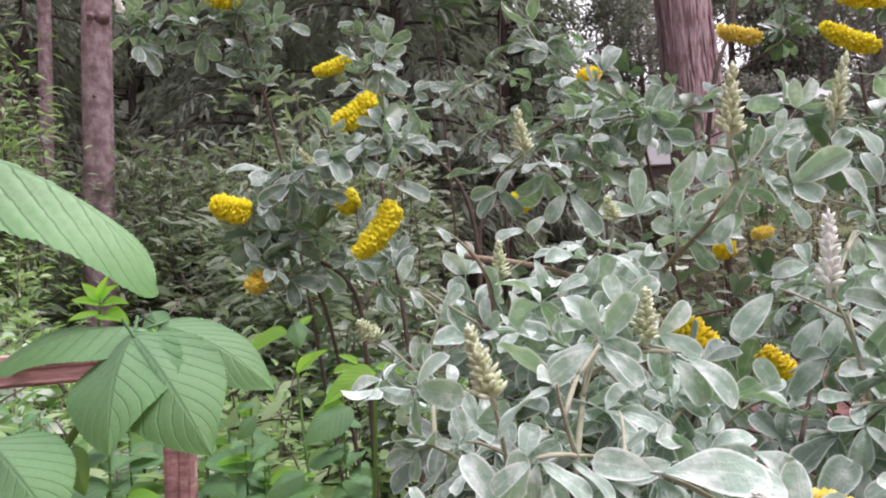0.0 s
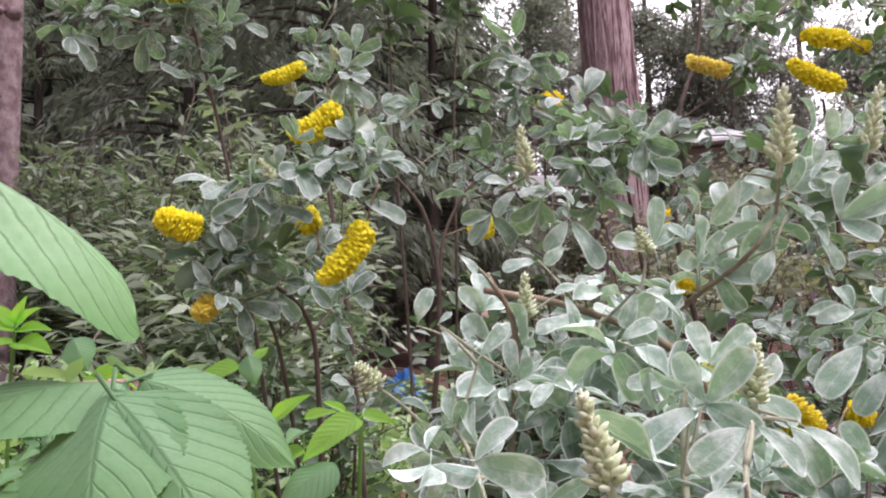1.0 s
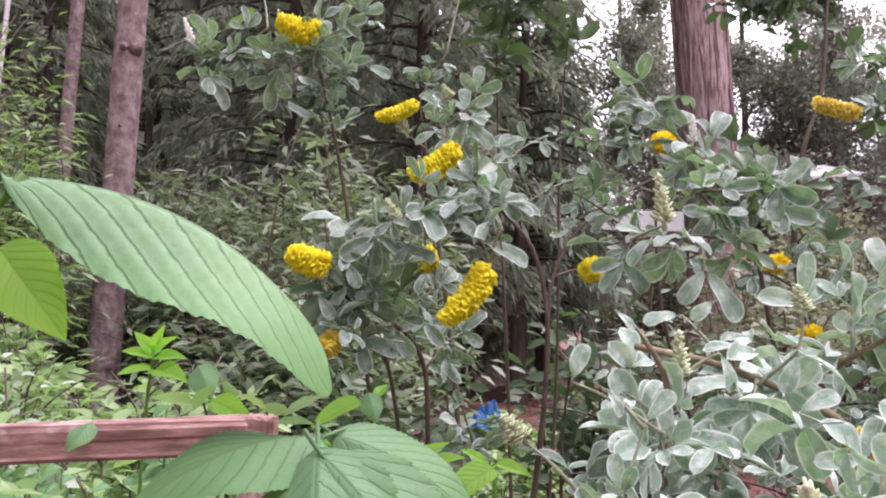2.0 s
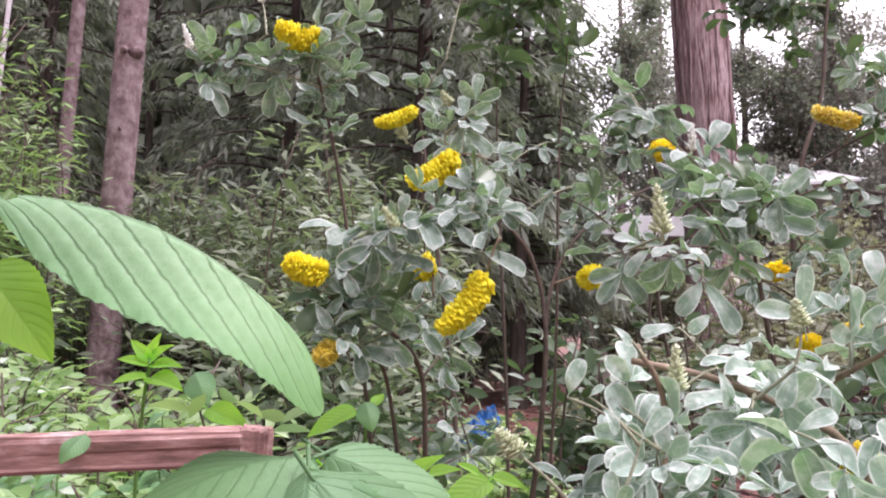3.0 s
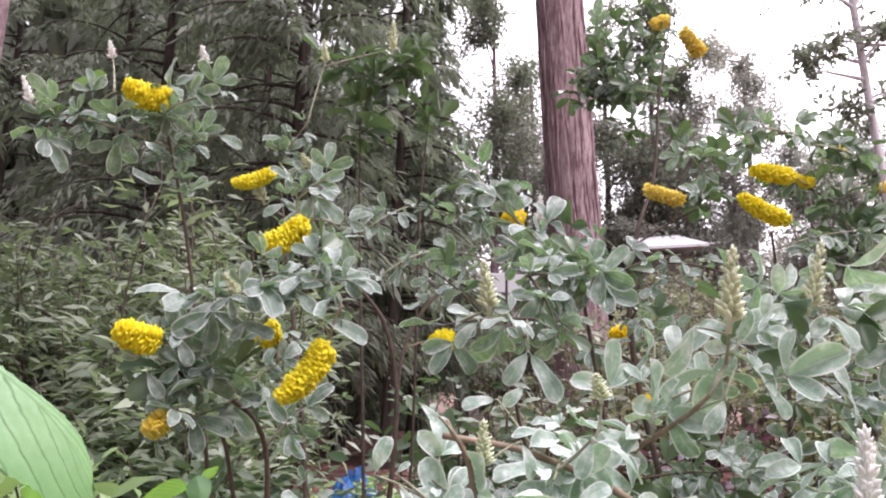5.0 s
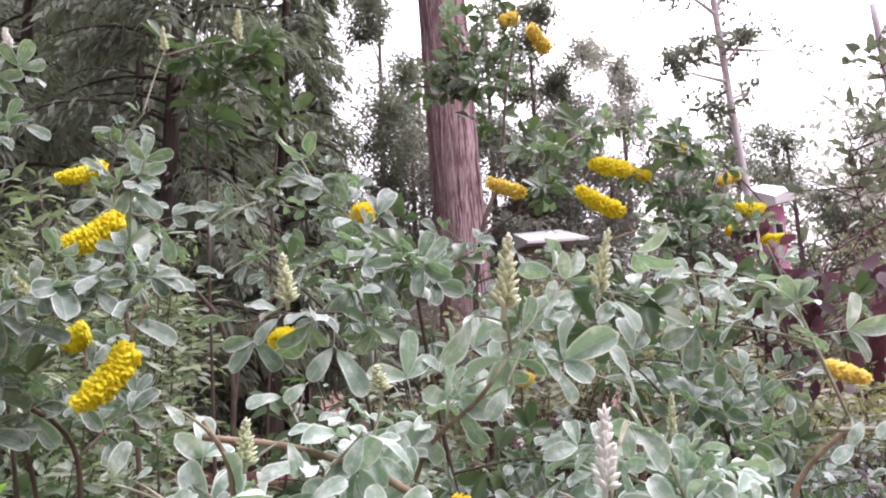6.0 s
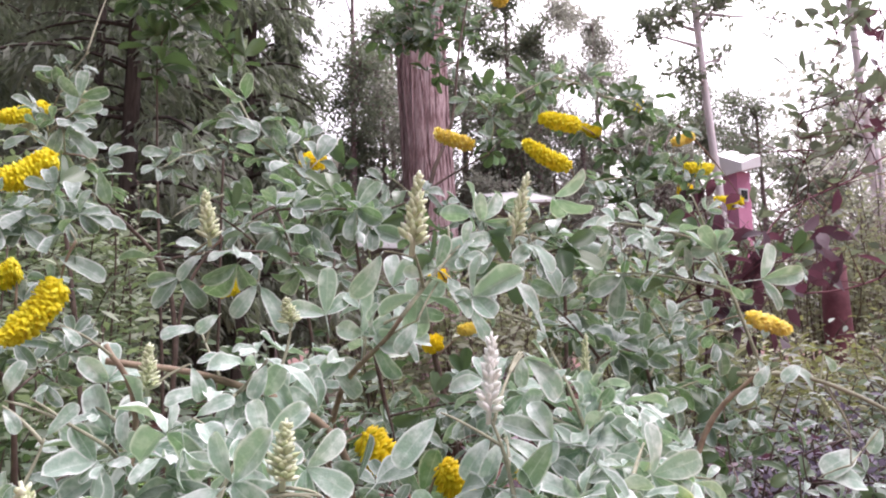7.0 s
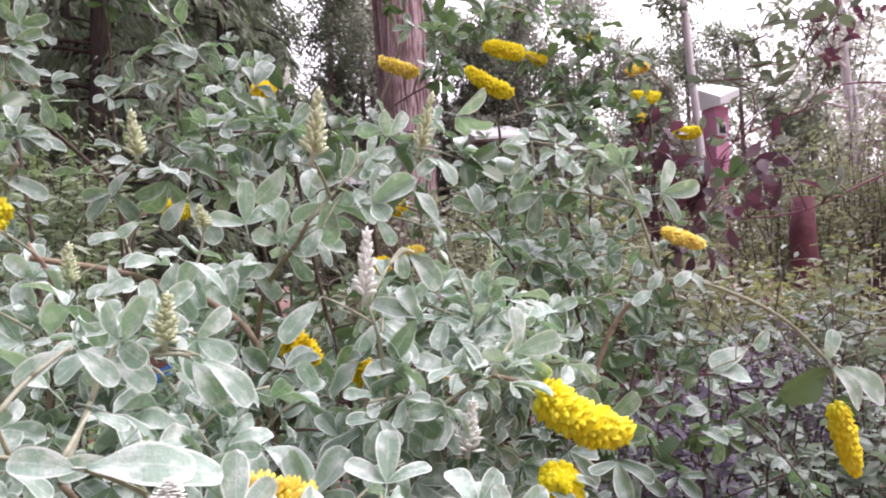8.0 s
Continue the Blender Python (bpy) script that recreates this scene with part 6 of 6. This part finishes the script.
bramble("young bramble shoots with pointed fresh leaves", (-0.1, 1.05, 0.0), [
    ([(-0.1, 1.05, 0.0), (-0.12, 1.02, 0.8), (-0.10, 1.0, 1.2), (-0.095, 1.0, 1.329)], 0.004),
    ([(-0.14, 1.1, 0.0), (-0.2, 1.2, 0.8), (-0.27, 1.34, 1.2), (-0.282, 1.36, 1.377)], 0.004),
], [
    ((-0.19, 0.95, 1.336), (-0.149, 0.95, 1.364), (0, -0.6, 0.8),5),
    ((-0.098, 1.0, 1.329), (-0.159, 0.95, 1.291), (0, -0.6, 0.8),5),
    ((-0.094, 1.0, 1.333), (-0.053, 1.0, 1.32), (0, -0.6, 0.8),5),
    ((-0.123, 0.95, 1.29), (-0.18, 0.92, 1.249), (0, -0.5, 0.8), 1),
    ((-0.284, 1.36, 1.377), (-0.265, 1.33, 1.333), (0, -0.8, 0.5), 1),
    ((-0.297, 1.36, 1.363), (-0.371, 1.33, 1.32), (0, -0.6, 0.8),5),
    ((-0.27, 1.36, 1.369), (-0.256, 1.4, 1.388), (0, -0.6, 0.8),5),
    ((-0.649, 1.6, 1.399), (-0.601, 1.55, 1.341), (0, -0.8, 0.5), 1),
    ((-0.616, 1.6, 1.33), (-0.518, 1.55, 1.298), (0, -0.7, 0.6),5),
    ((-0.54, 0.95, 1.373), (-0.549, 0.92, 1.346), (0, -0.8, 0.5), 1),
    ((-0.112, 0.95, 1.345), (-0.137, 0.95, 1.356), (0, -0.6, 0.8),5),
    ((-0.169, 1.1, 1.315), (-0.127, 1.1, 1.322), (0, -0.6, 0.8),5),
    ((-0.195, 1.0, 1.193), (-0.249, 1.0, 1.165), (0, -0.6, 0.8), 1),
    ((-0.289, 1.1, 1.253), (-0.316, 1.1, 1.22), (0, -0.7, 0.6), 1),
])
def low_brambles(seed, label, at, n, spread, top):
    """Low patch of bramble shoots: each cane carries pairs of toothed leaves and a bright tip."""
    rng = np.random.default_rng(seed)
    canes, leaves = [], []
    for _ in range(n):
        a, r = rng.uniform(0, 2 * math.pi), math.sqrt(rng.random())
        x, y = at[0] + spread[0] * r * math.cos(a), at[1] + spread[1] * r * math.sin(a)
        z = top * rng.uniform(0.82, 1.0)
        canes.append(([(x * 0.9 + at[0] * 0.1, y, 0.0), (x, y + 0.02, z * 0.6), (x, y, z)], 0.003))
        for k in range(6):
            w = rng.uniform(0, 6.28) if k else 4.4
            b = np.array([x, y, z - 0.028 * k])
            L = (0.045 + 0.012 * k) * rng.uniform(0.8, 1.2)
            d = np.array([math.cos(w), math.sin(w) * 0.8, rng.uniform(-0.6, 0.35)])
            leaves.append((tuple(b), tuple(b + unit(d) * L), (rng.normal(0, 0.2), -0.5, 0.85), 5 if k == 1 and rng.random() < 0.5 else int(rng.choice([1, 2, 3, 3]))))
    bramble(label, (at[0], at[1], 0.0), canes, leaves)


low_brambles(31, "low patch of toothed green bramble leaves", (-0.42, 1.35), 13, (0.30, 0.20), 1.28)
low_brambles(32, "low patch of toothed green bramble leaves", (-0.95, 1.75), 12, (0.35, 0.25), 1.33)
low_brambles(33, "low patch of toothed green bramble leaves", (-0.20, 1.15), 8, (0.18, 0.12), 1.22)
bramble("pale young shoot with upright pointed leaves", (-0.64, 1.36, 0.0), [
    ([(-0.64, 1.36, 0.0), (-0.65, 1.36, 0.8), (-0.645, 1.35, 1.3), (-0.638, 1.35, 1.436)], 0.004),
], [
    ((-0.638, 1.35, 1.432), (-0.673, 1.35, 1.467), (0, -0.7, 0.6),5),
    ((-0.638, 1.35, 1.432), (-0.622, 1.35, 1.48), (0, -0.7, 0.6),5),
    ((-0.638, 1.35, 1.43), (-0.592, 1.33, 1.461), (0, -0.7, 0.6),5),
    ((-0.639, 1.35, 1.427), (-0.684, 1.33, 1.435), (0, -0.7, 0.6),5),
    ((-0.635, 1.35, 1.425), (-0.575, 1.33, 1.425), (0, -0.6, 0.8),5),
    ((-0.636, 1.35, 1.405), (-0.675, 1.3, 1.398), (0, -0.6, 0.8),5),
    ((-0.636, 1.35, 1.405), (-0.561, 1.3, 1.39), (0, -0.6, 0.8),5),
])


def fence():
    rng = np.random.default_rng(2)
    t = thing("fence", "weathered red-brown timber rail on a square post", "fence", (-0.376, 1.035, 0.0))
    def timber(name, dims):
        me = box_mesh(name, dims, M_RAIL)
        bm = bmesh.new()
        bm.from_mesh(me)
        bmesh.ops.subdivide_edges(bm, edges=bm.edges[:], cuts=5, use_grid_fill=True)
        for v in bm.verts:
            v.co += Vector(rng.normal(0, 0.0009, 3))
        bmesh.ops.bevel(bm, geom=[e for e in bm.edges if e.calc_face_angle(0) > 1.0], offset=0.003, segments=2, affect='EDGES')
        bm.to_mesh(me)
        bm.free()
        return me
    part("post", timber("post", (-0.018, 0.018, -0.018, 0.018, 0.0, 1.375)), t)
    rail = part("rail", timber("rail", (-1.6, 0.0, -0.016, 0.016, -0.020, 0.020)), t)
    d = np.array([-0.616 + 0.391, 0.96 - 1.03, -0.005])
    x = unit(-d)
    y = unit(np.cross([0, 0, 1], x))
    z = np.cross(x, y)
    rail.matrix_local = Matrix([[x[k], y[k], z[k], (-0.015, -0.008, 1.353)[k]] for k in range(3)] + [[0, 0, 0, 1]])
    far = part("post", timber("post", (-0.018, 0.018, -0.018, 0.018, 0.0, 1.40)), t)
    far.location = (-1.50, -0.46, -0.03)


fence()


def purple_tree():
    """Sparse dark shoots and maroon boughs that reach across the right."""
    at = (5.2, 3.4, ground_z(5.2, 3.4))
    o = np.array(at)
    t = thing("smoke_tree", "purple-leaved small tree with bare maroon boughs", "tree", at)
    lines = [([(5.2, 3.4, at[2]), (5.2, 3.4, 1.4), (4.8, 3.2, 2.5), (3.76, 2.9, 2.52), (3.2, 2.75, 2.30), (2.60, 2.6, 2.07), (2.2, 2.4, 1.80), (1.78, 2.3, 1.64)], 0.014, 0.006),
             ([(5.2, 3.4, 1.2), (4.2, 2.8, 2.1), (3.27, 2.4, 1.91), (2.61, 2.3, 1.71), (1.80, 2.2, 1.66)], 0.015, 0.005),
             ([(3.2, 2.75, 2.30), (3.3, 2.7, 2.5), (3.35, 2.65, 2.9), (3.3, 2.6, 3.4)], 0.012, 0.003),
             ([(3.76, 2.9, 2.52), (3.8, 2.8, 3.0), (3.75, 2.7, 3.6)], 0.012, 0.003),
             ([(2.60, 2.6, 2.07), (2.65, 2.5, 2.3), (2.78, 2.45, 2.55)], 0.008, 0.003),
             ([(3.5, 2.85, 2.42), (3.0, 2.6, 2.75), (2.9, 2.5, 3.05)], 0.010, 0.003),
             ([(2.30, 2.45, 1.86), (2.33, 2.2, 2.06), (2.21, 2.1, 2.33), (2.47, 2.1, 2.68), (2.53, 2.1, 3.12)], 0.007, 0.002),
             ([(2.60, 2.6, 2.07), (2.68, 2.3, 2.35), (2.76, 2.2, 2.62), (2.85, 2.2, 3.0)], 0.007, 0.002)]
    allp = []
    for pts, r0, r1 in lines:
        p = smooth_path(pts, 30)
        g = Geo()
        v, f = tube(p - o, np.linspace(r0 * 0.5, r1 * 0.6, len(p)) * (1.0 if r0 > 0.013 else 0.6), 7, 0.3, RNG)
        g.add(v, f)
        part("bough", g.mesh("bough", M_MAROON), t)
        allp.append(p)
    rng = np.random.default_rng(5)
    A, O, N, L = [], [], [], []
    wood = Geo()
    for p, n in ((allp[2], 22), (allp[3], 22), (allp[4], 14), (allp[5], 18), (allp[0][12:], 26), (allp[1][12:], 16), (allp[6], 18), (allp[7], 18)):
        for _ in range(n):
            b = p[rng.integers(len(p) // 3, len(p))]
            e = b + np.array([rng.normal(0, 0.14), rng.normal(0, 0.10), rng.uniform(-0.02, 0.16)])
            v, f = tube([b - o, (b + e) / 2 - o, e - o], [0.003, 0.002, 0.0012], 4)
            wood.add(v, f)
            for k in range(2):
                A.append(b + (e - b) * rng.uniform(0.4, 1.0) - o)
                O.append(e - b + rng.normal(0, 0.12, 3))
                N.append(rng.normal(0, 0.6, 3) + [0, 0, 0.7])
                L.append(rng.uniform(0.065, 0.105))
    for c in ((1.80, 2.12, 1.93), (1.96, 2.09, 1.76), (2.22, 2.05, 1.84), (1.85, 2.07, 1.62)):
        for _ in range(26):
            e = np.array(c) + rng.normal(0, 1, 3) * [0.065, 0.06, 0.07]
            b = min((p for p in np.concatenate(allp)), key=lambda q: np.linalg.norm(q - e))
            v, f = tube([b - o, (b + e) / 2 - o + [0, 0, 0.01], e - o], [0.0018, 0.0013, 0.0008], 4)
            wood.add(v, f)
            A.insert(0, e - o)
            O.insert(0, rng.normal(0, 0.6, 3) + [0, 0, -0.4])
            N.insert(0, rng.normal(0, 0.6, 3) + [0, -0.4, 0.6])
            L.insert(0, rng.uniform(0.075, 0.115))
    part("brushwood", wood.mesh("brushwood", M_MAROON), t, "", "stuff")
    L = np.array(L)
    half = 104 + (len(A) - 104) // 5
    A, O, N = np.array(A), np.array(O), np.array(N)
    part("foliage", leaf_cloud("foliage", A[:half], O[:half], N[:half], L[:half], L[:half] * 0.5, M_PURPLE), t, "wine-purple leaves", "stuff")
    part("foliage", leaf_cloud("foliage", A[half:], O[half:], N[half:], L[half:], L[half:] * 0.5, M_BOUGH_LEAF), t, "dull green leaves", "stuff")


purple_tree()
